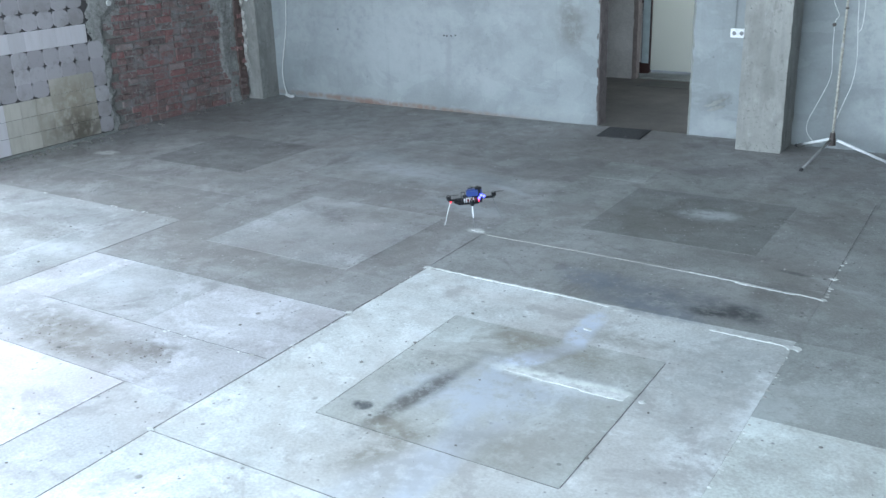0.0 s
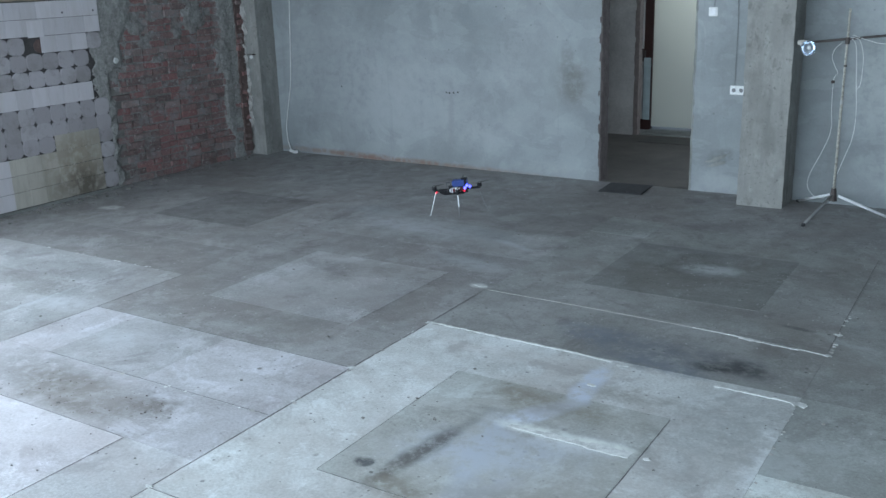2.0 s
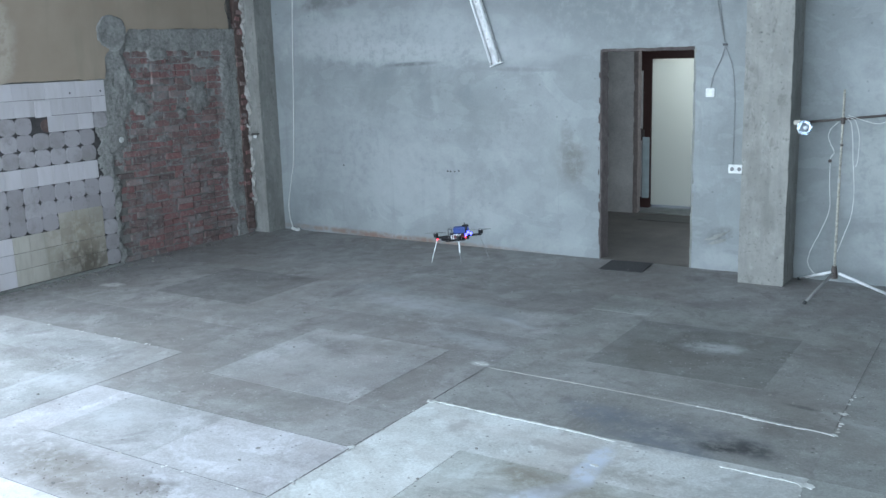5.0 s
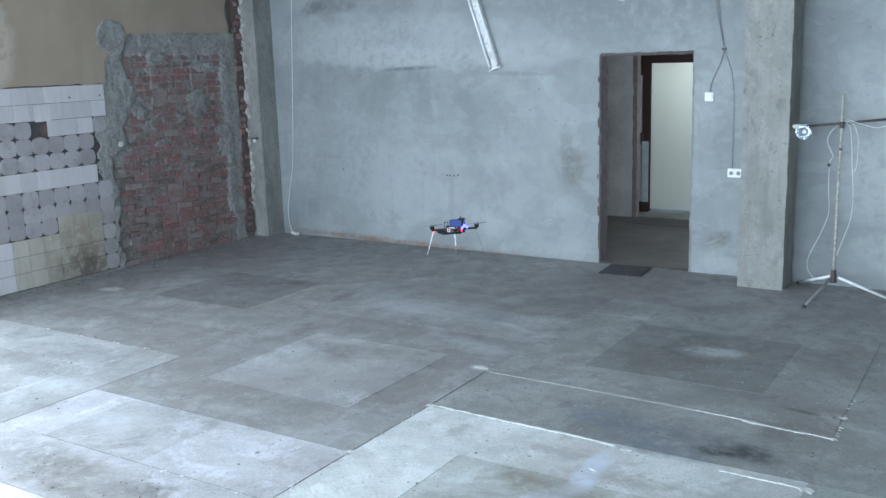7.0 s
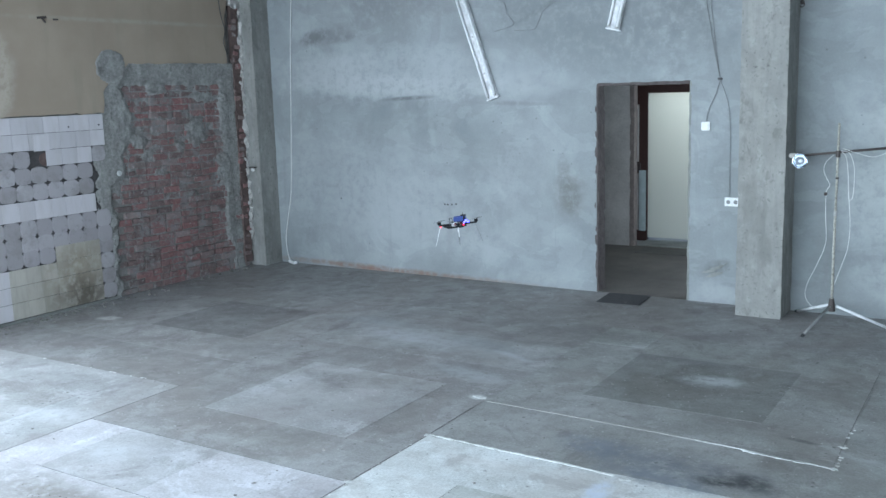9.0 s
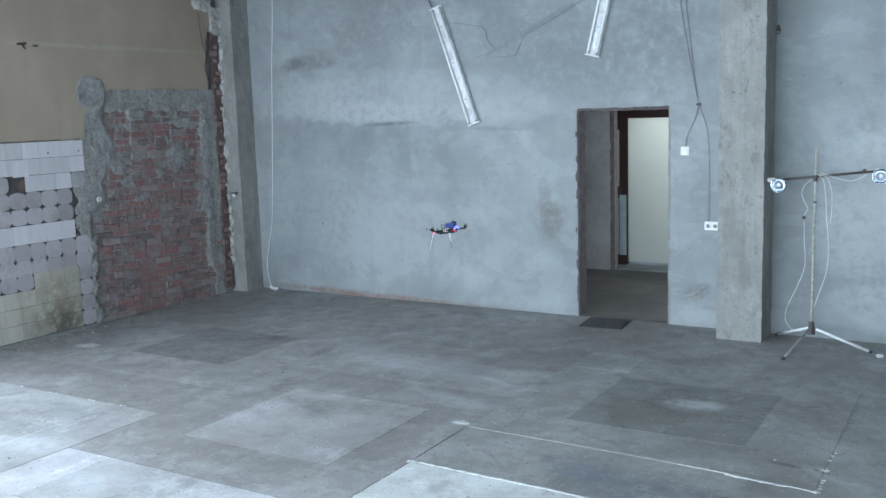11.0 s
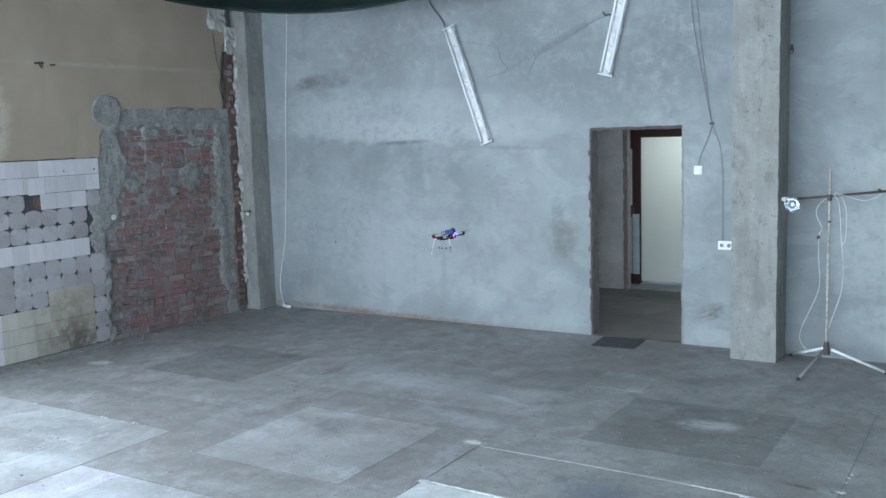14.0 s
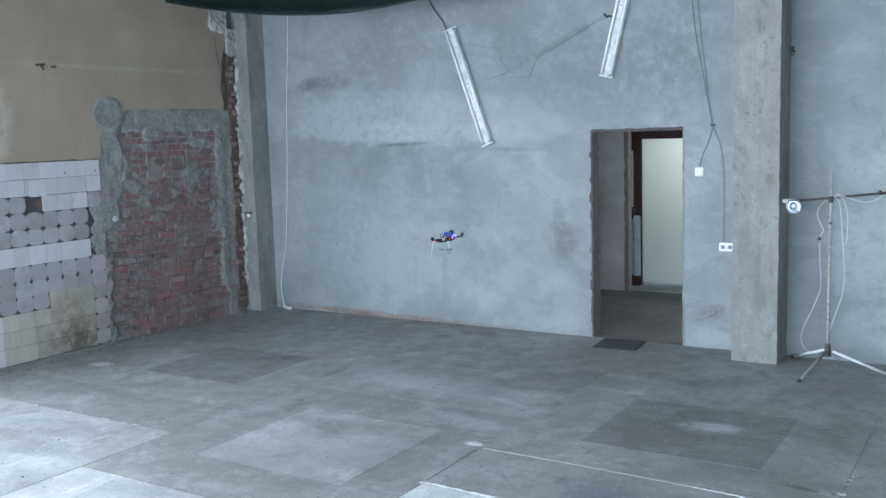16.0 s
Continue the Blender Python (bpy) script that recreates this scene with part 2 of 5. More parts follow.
def wall_material():
    m = Mat("grey_cement_plaster", 0.85)
    big, mid, fine = m.noise(0.8, 5, 0.58, distort=0.3), m.noise(3.0, 5, 0.62, (1, 1, 1.1)), m.noise(45, 4, 0.7)
    c = m.ramp(big, [(0.34, (0.236, 0.26, 0.271)), (0.5, (0.315, 0.343, 0.353)), (0.66, (0.4, 0.433, 0.443))])
    c = m.mix(m.grey(mid, 0.42, 0.68, 0.0, 0.4), c, (0.262, 0.282, 0.292))
    streak = m.noise(1.5, 4, 0.55, (1.0, 1, 1.2), 0.3)
    c = m.mix(m.grey(streak, 0.5, 0.66, 0.0, 0.4), c, (0.415, 0.445, 0.455))
    skim = m.noise(1.1, 7, 0.6, (1, 1, 1.5), 1.0)
    c = m.mix(m.grey(skim, 0.5, 0.525, 0.0, 0.28), c, (0.24, 0.255, 0.26))
    c = m.mix(m.grey(m.noise(2.3, 4, 0.55, (0.8, 1, 1.4), 0.3), 0.56, 0.585, 0.0, 0.22), c, (0.435, 0.465, 0.475))
    rub = m.noise(6.5, 6, 0.75)
    c = m.mix(m.grey(rub, 0.55, 0.68, 0.0, 0.3), c, (0.24, 0.26, 0.27))
    runs = m.noise(4.0, 4, 0.6, (2.2, 1, 0.12))
    c = m.mix(m.grey(runs, 0.58, 0.7, 0.0, 0.28), c, (0.25, 0.27, 0.28))
    v = m.add("ShaderNodeTexVoronoi", Scale=9.0)
    m.join(m.pos, v.inputs["Vector"])
    sep = m.add("ShaderNodeSeparateColor")
    m.join(v.outputs["Color"], sep.inputs[0])
    c = m.mix(m.math("MULTIPLY", m.grey(v.outputs["Distance"], 0.06, 0.13, 0.6, 0.0), m.grey(sep.outputs[0], 0.8, 0.82)), c, (0.15, 0.16, 0.165))
    c = m.mix(0.06, c, m.ramp(fine, [(0.35, (0.2, 0.2, 0.2)), (0.65, (0.6, 0.61, 0.6))]))
    for x, z, rx, rz, turn, soft, col, k in [
        (4.62, 1.1, 0.22, 0.3, 0, 0.8, (0.185, 0.18, 0.17), 0.75),
        (4.55, 1.35, 0.1, 0.2, 0, 0.8, (0.19, 0.2, 0.19), 0.5),
        (2.1, 2.38, 1.5, 0.16, -2, 0.6, (0.53, 0.555, 0.565), 0.6),
        (4.1, 2.36, 0.9, 0.18, 3, 0.6, (0.52, 0.545, 0.555), 0.55),
        (2.6, 2.52, 2.6, 0.36, 0, 0.35, (0.46, 0.488, 0.5), 0.5),
        # right wall: its pale blotches, widened to paint in light the lamps lack
        (8.4, 1.5, 1.1, 1.3, 0, 1.0, (0.46, 0.495, 0.495), 0.75),
        (7.7, 1.2, 0.3, 0.5, 0, 0.9, (0.47, 0.505, 0.5), 0.5),
        (8.2, 0.4, 0.6, 0.3, 0, 0.9, (0.48, 0.515, 0.51), 0.5),
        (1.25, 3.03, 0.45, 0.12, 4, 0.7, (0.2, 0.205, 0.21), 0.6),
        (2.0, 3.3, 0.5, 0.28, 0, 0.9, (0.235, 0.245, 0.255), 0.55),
        (1.4, 2.62, 0.7, 0.2, 0, 0.7, (0.47, 0.495, 0.505), 0.5),
        (2.45, 2.215, 0.42, 0.03, 2, 0.7, (0.15, 0.16, 0.165), 0.8),
        (3.9, 2.13, 0.6, 0.03, -2, 0.8, (0.22, 0.23, 0.235), 0.5),
        (1.0, 3.02, 0.28, 0.1, 15, 0.6, (0.16, 0.165, 0.165), 0.65),
        (1.5, 2.98, 0.35, 0.06, 5, 0.8, (0.2, 0.205, 0.21), 0.5),
        # large upper ovals: plaster blotches mixed with light falloff, painted dark
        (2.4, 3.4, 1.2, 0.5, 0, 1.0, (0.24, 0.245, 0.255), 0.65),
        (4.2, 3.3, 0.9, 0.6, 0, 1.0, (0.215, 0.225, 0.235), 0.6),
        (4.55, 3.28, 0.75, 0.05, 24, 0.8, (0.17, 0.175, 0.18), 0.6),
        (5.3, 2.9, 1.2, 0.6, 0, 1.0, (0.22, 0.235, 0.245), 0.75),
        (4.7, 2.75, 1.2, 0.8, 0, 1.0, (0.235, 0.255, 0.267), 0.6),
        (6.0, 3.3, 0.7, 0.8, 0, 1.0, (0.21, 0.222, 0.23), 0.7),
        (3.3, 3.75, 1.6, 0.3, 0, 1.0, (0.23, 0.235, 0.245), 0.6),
        (3.45, 2.9, 0.3, 0.5, 0, 1.0, (0.25, 0.26, 0.27), 0.5),
        (2.8, 1.7, 0.06, 0.6, 4, 0.8, (0.45, 0.475, 0.485), 0.25),
        (3.0, 0.6, 0.05, 0.5, -3, 0.9, (0.22, 0.23, 0.235), 0.5),
        (1.5, 1.2, 1.1, 0.9, 0, 1.0, (0.42, 0.452, 0.465), 0.5),
        (3.9, 1.4, 0.5, 0.5, 0, 1.0, (0.42, 0.44, 0.45), 0.45),
        (2.5, 0.85, 1.5, 0.75, 0, 1.0, (0.44, 0.46, 0.47), 0.5),
        (3.4, 0.45, 0.5, 0.3, 0, 0.9, (0.46, 0.48, 0.49), 0.45),
        (0.7, 1.0, 0.25, 0.9, 0, 1.0, (0.44, 0.47, 0.48), 0.45),
        (2.0, 0.03, 2.6, 0.045, -1, 0.9, (0.27, 0.16, 0.11), 0.75),
        (1.9, -0.01, 0.5, 0.05, 0, 0.9, (0.26, 0.13, 0.095), 0.65),
        (4.3, 0.1, 0.5, 0.1, 0, 0.9, (0.42, 0.44, 0.44), 0.5),
        (6.33, 0.38, 0.17, 0.1, 25, 0.5, (0.2, 0.205, 0.2), 0.65),
        (6.3, 0.12, 0.3, 0.14, 0, 0.8, (0.43, 0.45, 0.46), 0.6),
        (8.0, 1.9, 0.2, 0.15, 0, 0.8, (0.5, 0.53, 0.53), 0.6),
        (8.3, 1.1, 0.4, 0.6, 0, 1.0, (0.42, 0.45, 0.45), 0.5),
        (7.4, 0.5, 0.2, 0.5, 0, 1.0, (0.22, 0.23, 0.23), 0.5),
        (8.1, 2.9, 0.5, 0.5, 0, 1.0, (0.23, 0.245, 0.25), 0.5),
    ]:
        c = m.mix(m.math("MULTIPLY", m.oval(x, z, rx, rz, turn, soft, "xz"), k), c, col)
    c = m.mix(1.0, c, (0.9, 0.9, 0.895), "MULTIPLY")
    m.colour(c)
    m.bump(m.math("ADD", mid, m.math("MULTIPLY", fine, 0.15)), 0.3, 0.008)
    return m.m


def brick_material():
    m = Mat("old_red_brick", 0.9)
    info = m.add("ShaderNodeObjectInfo")
    c = m.ramp(info.outputs["Random"], [(0.0, (0.12, 0.095, 0.09)), (0.2, (0.21, 0.148, 0.138)), (0.45, (0.265, 0.14, 0.135)), (0.7, (0.315, 0.13, 0.124)), (0.86, (0.26, 0.195, 0.182)), (1.0, (0.35, 0.3, 0.28))])
    smear, fine = m.noise(4.5, 7, 0.78), m.noise(28, 6, 0.8)
    c = m.mix(0.35, c, m.ramp(fine, [(0.38, (0.09, 0.066, 0.062)), (0.62, (0.42, 0.26, 0.235))]))
    c = m.mix(m.grey(smear, 0.5, 0.58, 0.0, 0.75), c, (0.27, 0.255, 0.243))
    c = m.mix(m.grey(m.noise(16, 7, 0.8), 0.575, 0.64, 0.0, 0.85), c, (0.46, 0.44, 0.42))
    c = m.mix(m.grey(m.noise(3.1, 6, 0.7), 0.55, 0.65, 0.0, 0.5), c, (0.13, 0.105, 0.098))
    c = m.mix(1.0, c, (1.03, 1.05, 1.07), "MULTIPLY")
    m.colour(c).bump(m.math("ADD", fine, smear), 0.9, 0.015)
    return m.m


def cement_material(name, c, scale=3.0):
    m = Mat(name, 0.9)
    a, b = m.noise(scale, 6, 0.7), m.noise(35, 5, 0.75)
    lo, hi = tuple(v * 0.6 for v in c), tuple(v * 1.4 for v in c)
    col = m.mix(0.3, m.ramp(a, [(0.3, lo), (0.7, hi)]), m.ramp(b, [(0.3, tuple(v * 0.5 for v in c)), (0.7, tuple(v * 1.4 for v in c))]))
    m.colour(col).bump(m.math("ADD", a, b), 0.6, 0.012)
    return m.m


def coat_material():
    m = Mat("rough_cement_and_mortar", 0.95)
    a, b, d = m.noise(3.5, 7, 0.72), m.noise(30, 6, 0.78), m.noise(7, 7, 0.75)
    c = m.ramp(a, [(0.32, (0.215, 0.209, 0.198)), (0.5, (0.32, 0.318, 0.302)), (0.68, (0.43, 0.43, 0.412))])
    bare = m.oval(-1.55, 0.85, 1.05, 1.45, 0, 0.5, "yz", 0.3, 3.0)
    c = m.mix(m.math("MULTIPLY", bare, m.grey(d, 0.38, 0.56, 0.95, 0.35)), c, (0.13, 0.1, 0.09))
    c = m.mix(0.4, c, m.ramp(b, [(0.36, (0.08, 0.076, 0.072)), (0.64, (0.5, 0.49, 0.47))]))
    m.colour(c).bump(m.math("ADD", a, m.math("ADD", b, d)), 0.9, 0.018)
    return m.m


def cream_material():
    m = Mat("aged_cream_paint", 0.75)
    a, b, s = m.noise(1.2, 5, 0.6), m.noise(30, 4, 0.7), m.noise(2.0, 5, 0.6, (1, 2.5, 0.35))
    c = m.ramp(a, [(0.3, (0.325, 0.258, 0.198)), (0.7, (0.4, 0.325, 0.252))])
    c = m.mix(m.grey(s, 0.5, 0.75, 0.0, 0.4), c, (0.27, 0.245, 0.19))
    c = m.mix(m.oval(-3.95, 2.6, 0.28, 0.5, 0, 0.4, "yz", 0.2), c, (0.47, 0.41, 0.34))
    c = m.mix(m.math("MULTIPLY", m.oval(-2.2, 3.2, 1.9, 0.03, 0, 0.9, "yz", 0.3), 0.6), c, (0.42, 0.385, 0.31))
    m.colour(c).bump(m.math("ADD", a, b), 0.2, 0.004)
    return m.m


def tile_material(name, c, dirt):
    m = Mat(name, 0.35)
    info = m.add("ShaderNodeObjectInfo")
    a, s = m.noise(4, 5, 0.65), m.noise(3, 6, 0.7, (1, 3, 0.6))
    k = m.ramp(info.outputs["Random"], [(0, tuple(v * 0.8 for v in c)), (1, c)])
    col = m.mix(m.grey(s, 0.4, 0.75, 0.0, dirt), k, (0.32, 0.29, 0.235))
    if dirt > 0.4:
        col = m.mix(m.math("MULTIPLY", m.oval(-3.15, 0.4, 0.6, 0.5, 0, 0.9, "yz", 0.25), 0.7), col, (0.26, 0.215, 0.15))
        col = m.mix(m.math("MULTIPLY", m.oval(-3.05, 0.14, 0.45, 0.28, 0, 1.0, "yz", 0.25), 0.85), col, (0.1, 0.082, 0.064))
    drip = m.noise(5, 6, 0.7, (1, 2.2, 0.22))
    col = m.mix(m.grey(drip, 0.56, 0.74, 0.0, dirt * 0.6), col, (0.24, 0.215, 0.175))
    m.colour(col).rough(m.grey(a, 0.3, 0.7, 0.3, 0.6)).bump(a, 0.1, 0.003)
    return m.m


def pad_material():
    m = Mat("tile_adhesive", 0.9)
    info = m.add("ShaderNodeObjectInfo")
    a, b = m.noise(2.5, 6, 0.7), m.noise(14, 5, 0.7)
    c = m.ramp(info.outputs["Random"], [(0, (0.33, 0.308, 0.316)), (1, (0.43, 0.405, 0.42))])
    c = m.mix(m.grey(a, 0.5, 0.66, 0.0, 0.5), c, (0.24, 0.225, 0.21))
    c = m.mix(m.grey(b, 0.55, 0.7, 0.0, 0.4), c, (0.2, 0.19, 0.185))
    m.colour(c).bump(m.math("ADD", a, b), 0.35, 0.006)
    return m.m


def column_material():
    m = Mat("bare_board_marked_concrete", 0.9)
    a, b, pits, grain = m.noise(2.2, 6, 0.7), m.noise(6, 5, 0.7, (3, 3, 0.25)), m.noise(26, 6, 0.8), m.noise(9, 5, 0.7)
    c = m.ramp(a, [(0.3, (0.235, 0.232, 0.218)), (0.7, (0.375, 0.371, 0.35))])
    c = m.mix(m.grey(b, 0.4, 0.7, 0.0, 0.5), c, (0.23, 0.232, 0.222))
    c = m.mix(m.grey(grain, 0.55, 0.68, 0.0, 0.5), c, (0.39, 0.395, 0.38))
    c = m.mix(m.grey(pits, 0.57, 0.66, 0.0, 0.85), c, (0.11, 0.11, 0.105))
    c = m.mix(m.grey(m.noise(1.3, 5, 0.7, (2.5, 2.5, 0.8)), 0.5, 0.62, 0.0, 0.5), c, (0.19, 0.19, 0.18))
    c = m.mix(m.grey(m.noise(5, 6, 0.75, (1, 1, 0.6)), 0.57, 0.66, 0.0, 0.55), c, (0.16, 0.16, 0.15))
    m.colour(c).bump(m.math("ADD", a, m.math("ADD", b, pits)), 0.5, 0.01)
    return m.m


FLOOR, WALL, BRICK, CREAM = floor_material(), wall_material(), brick_material(), cream_material()
CEMENT = cement_material("grey_cement_render", (0.255, 0.262, 0.246))
COLUMN, COAT = column_material(), coat_material()
MORTAR = cement_material("old_lime_mortar", (0.25, 0.24, 0.225), 6.0)
JOINT = cement_material("dirt_filled_joint", (0.19, 0.188, 0.18), 8.0)
RUBBLE = cement_material("broken_brick_edge", (0.135, 0.094, 0.085), 9.0)
DARK_MORTAR = cement_material("dark_tile_gap", (0.075, 0.07, 0.07), 8.0)
PAD = pad_material()
CHALK_EDGE = cement_material("broken_white_plaster", (0.5, 0.485, 0.46), 9.0)
JAMB = cement_material("broken_grey_jamb", (0.1, 0.083, 0.08), 9.0)
LOBBY_EDGE = cement_material("chipped_brown_edge", (0.22, 0.18, 0.165), 12.0)
LOBBY_FLOOR = cement_material("worn_brown_screed", (0.15, 0.136, 0.12), 1.4)
LOBBY = cement_material("lobby_plaster", (0.5, 0.47, 0.445), 1.5)
CHALK = cement_material("white_filler", (0.7, 0.71, 0.69), 9.0)
WHITE_TILE = tile_material("white_glazed_tile", (0.645, 0.615, 0.635), 0.22)
CREAM_TILE = tile_material("stained_cream_tile", (0.52, 0.49, 0.43), 0.5)
CEILING = cement_material("ceiling_plaster", (0.24, 0.245, 0.25), 1.0)
WHITE = plain("white_plastic", (0.75, 0.76, 0.75), 0.4)
LAMP_WHITE = plain("white_enamel", (0.78, 0.79, 0.8), 0.35)
LAMP_GREY = plain("dusty_enamel", (0.6, 0.61, 0.62), 0.5, 0, 0.3, 12)
TUBE = plain("tube_glass", (0.85, 0.87, 0.88), 0.15, 0, 0.03)
CABLE_GREY = plain("grey_cable", (0.22, 0.225, 0.23), 0.6)
CABLE_WHITE = plain("white_cable", (0.7, 0.71, 0.7), 0.5)
CABLE_DARK = plain("dark_cable", (0.05, 0.05, 0.055), 0.5)
STEEL = plain("dull_steel", (0.45, 0.45, 0.44), 0.4, 0.7)
PAINTED_POLE = plain("chipped_white_paint", (0.41, 0.39, 0.34), 0.5, 0, 0.45, 60)
DARK_STEEL = plain("rusty_dark_steel", (0.1, 0.085, 0.08), 0.6, 0.5)
CHROME = plain("polished_reflector", (0.55, 0.59, 0.64), 0.12, 1.0, 0.03)
BULB = plain("frosted_bulb", (0.85, 0.87, 0.88), 0.2)
BROWN = plain("dark_brown_paint", (0.045, 0.02, 0.017), 0.45)
PANE_BLUE = plain("dusty_blue_grey_paint", (0.4, 0.47, 0.48), 0.4, 0, 0.15, 9)
LOBBY_STRIP = plain("dark_lobby_strip", (0.075, 0.07, 0.062), 0.6, 0, 0.35, 14)
MAT_RUBBER = plain("dark_rubber", (0.05, 0.05, 0.052), 0.85, 0, 0.3, 60)
TARP = plain("dark_green_tarpaulin", (0.012, 0.026, 0.024), 0.75, 0, 0.3, 5)
CARBON = plain("black_carbon", (0.012, 0.012, 0.014), 0.6)
CARBON.node_tree.nodes["Principled BSDF"].inputs["Specular IOR Level"].default_value = 0.2
BLUE = plain("blue_battery_wrap", (0.022, 0.055, 0.22), 0.45)
RED = plain("red_plastic", (0.14, 0.025, 0.03), 0.45)
LEG_DARK = plain("dark_plastic_sleeve", (0.1, 0.1, 0.105), 0.5)
LEG_WHITE = plain("pale_plastic_rod", (0.66, 0.68, 0.69), 0.35)
fr = Mat("frosted_glass", 0.6)
fr.colour((0.8, 0.8, 0.74))
tr, mx = fr.add("ShaderNodeBsdfTranslucent", Color=(0.88, 0.855, 0.77, 1)), fr.add("ShaderNodeMixShader", Fac=0.6)
fr.join(fr.b.outputs[0], mx.inputs[1])
fr.join(tr.outputs[0], mx.inputs[2])
fr.join(mx.outputs[0], fr.t.nodes["Material Output"].inputs["Surface"])
FROSTED = fr.m
pr = Mat("smoked_plastic_blade", 0.4)
pr.colour((0.06, 0.045, 0.045))
pr.b.inputs["Alpha"].default_value = 0.25
PROP = pr.m
LED_BLUE = glow("blue_led", (0.09, 0.1, 1.0), 6)
LED_RED = glow("red_led", (1.0, 0.03, 0.06), 3.0)


# ---- mesh helpers ----
def box(bm, x0, y0, z0, x1, y1, z1, bevel=0.0):
    g = bmesh.ops.create_cube(bm, size=1, matrix=Matrix.Translation(((x0 + x1) / 2, (y0 + y1) / 2, (z0 + z1) / 2)) @ Matrix.Diagonal((abs(x1 - x0), abs(y1 - y0), abs(z1 - z0), 1)))
    if bevel:
        edges = list({e for v in g["verts"] for e in v.link_edges})
        bmesh.ops.bevel(bm, geom=edges, offset=bevel, segments=2, affect="EDGES")
    return bm


def boxed(*a, **k):
    return box(bmesh.new(), *a, **k)


def rod(bm, a, b, r, r2=None, n=12):
    a, b = Vector(a), Vector(b)
    m = Matrix.Translation((a + b) / 2) @ (b - a).to_track_quat("Z", "Y").to_matrix().to_4x4()
    bmesh.ops.create_cone(bm, cap_ends=True, segments=n, radius1=r, radius2=r if r2 is None else r2, depth=(b - a).length, matrix=m)
    return bm


def rodded(*a, **k):
    return rod(bmesh.new(), *a, **k)


def mesh_of(bm, name, material):
    me = bpy.data.meshes.new(name)
    bm.normal_update()
    bm.to_mesh(me)
    bm.free()
    me.materials.append(material)
    return me


def part(name, bm, material, parent=None, label="", smooth=False):
    me = mesh_of(bm, name, material)
    if smooth:
        me.polygons.foreach_set("use_smooth", [True] * len(me.polygons))
    ob = new(name, me)
    ob.parent = parent
    return tagged(ob, label)


def thing(name, place, label, category, group="", kind=""):
    ob = new(name)
    ob.matrix_basis = place if isinstance(place, Matrix) else pose(*place)
    ob.empty_display_size = 0.1
    return tagged(ob, label, category, group, kind)


def structure(name, bm, material, label, category):
    return tagged(part(name, bm, material), label, category, "", "structure")


def cable(name, points, r, material, parent=None, label="", category=""):
    """A smooth round cable through points, as a mesh tube."""
    pts = [Vector(p) for p in points]
    path = []
    for i in range(len(pts) - 1):
        p0, p1, p2, p3 = pts[max(i - 1, 0)], pts[i], pts[i + 1], pts[min(i + 2, len(pts) - 1)]
        for k in range(6):
            u = k / 6
            path.append(0.5 * ((2 * p1) + (p2 - p0) * u + (2 * p0 - 5 * p1 + 4 * p2 - p3) * u * u + (3 * p1 - p0 - 3 * p2 + p3) * u ** 3))
    path.append(pts[-1])
    bm, rings = bmesh.new(), []
    for i, p in enumerate(path):
        d = (path[min(i + 1, len(path) - 1)] - path[max(i - 1, 0)]).normalized()
        q = d.to_track_quat("Z", "Y")
        rings.append([bm.verts.new(p + q @ Vector((r * math.cos(a), r * math.sin(a), 0))) for a in (j * math.pi / 3 for j in range(6))])
    for a, b in zip(rings, rings[1:]):
        for j in range(6):
            bm.faces.new((a[j], a[(j + 1) % 6], b[(j + 1) % 6], b[j]))
    bm.faces.new(rings[0][::-1])
    bm.faces.new(rings[-1])
    ob = part(name, bm, material, parent, label, True)
    if category:
        tagged(ob, label, category)
    return ob


def cable_mesh(points, r):
    bm = bmesh.new()
    for a, b in zip(points, points[1:]):
        rod(bm, a, b, r, n=8)
    return bm


def ragged_sheet(outline, depth, plane, level, seed, jag=0.02, step=0.06):
    """A layer of plaster with a broken outline, lying on the plane x = level or z = level."""
    rnd = random.Random(seed)
    pts = []
    for (a0, b0), (a1, b1) in zip(outline, outline[1:] + outline[:1]):
        n = max(1, int(math.hypot(a1 - a0, b1 - b0) / step))
        for i in range(n):
            u = i / n
            k = (0 if i == 0 else rnd.uniform(-jag, jag)) / max(1e-6, math.hypot(a1 - a0, b1 - b0))
            pts.append((a0 + (a1 - a0) * u + k * (b1 - b0), b0 + (b1 - b0) * u - k * (a1 - a0)))
    to3 = {"x": lambda a, b, d: (d, a, b), "y": lambda a, b, d: (a, d, b), "z": lambda a, b, d: (a, b, d)}[plane]
    bm = bmesh.new()
    lo, hi = [bm.verts.new(to3(a, b, level)) for a, b in pts], [bm.verts.new(to3(a, b, level + depth)) for a, b in pts]
    n = len(pts)
    for i in range(n):
        bm.faces.new((lo[i], lo[(i + 1) % n], hi[(i + 1) % n], hi[i]))
    bm.faces.new(hi)
    bm.faces.new(lo[::-1])
    bmesh.ops.triangulate(bm, faces=[f for f in bm.faces if len(f.verts) > 4])
    bmesh.ops.recalc_face_normals(bm, faces=bm.faces)
    return bm


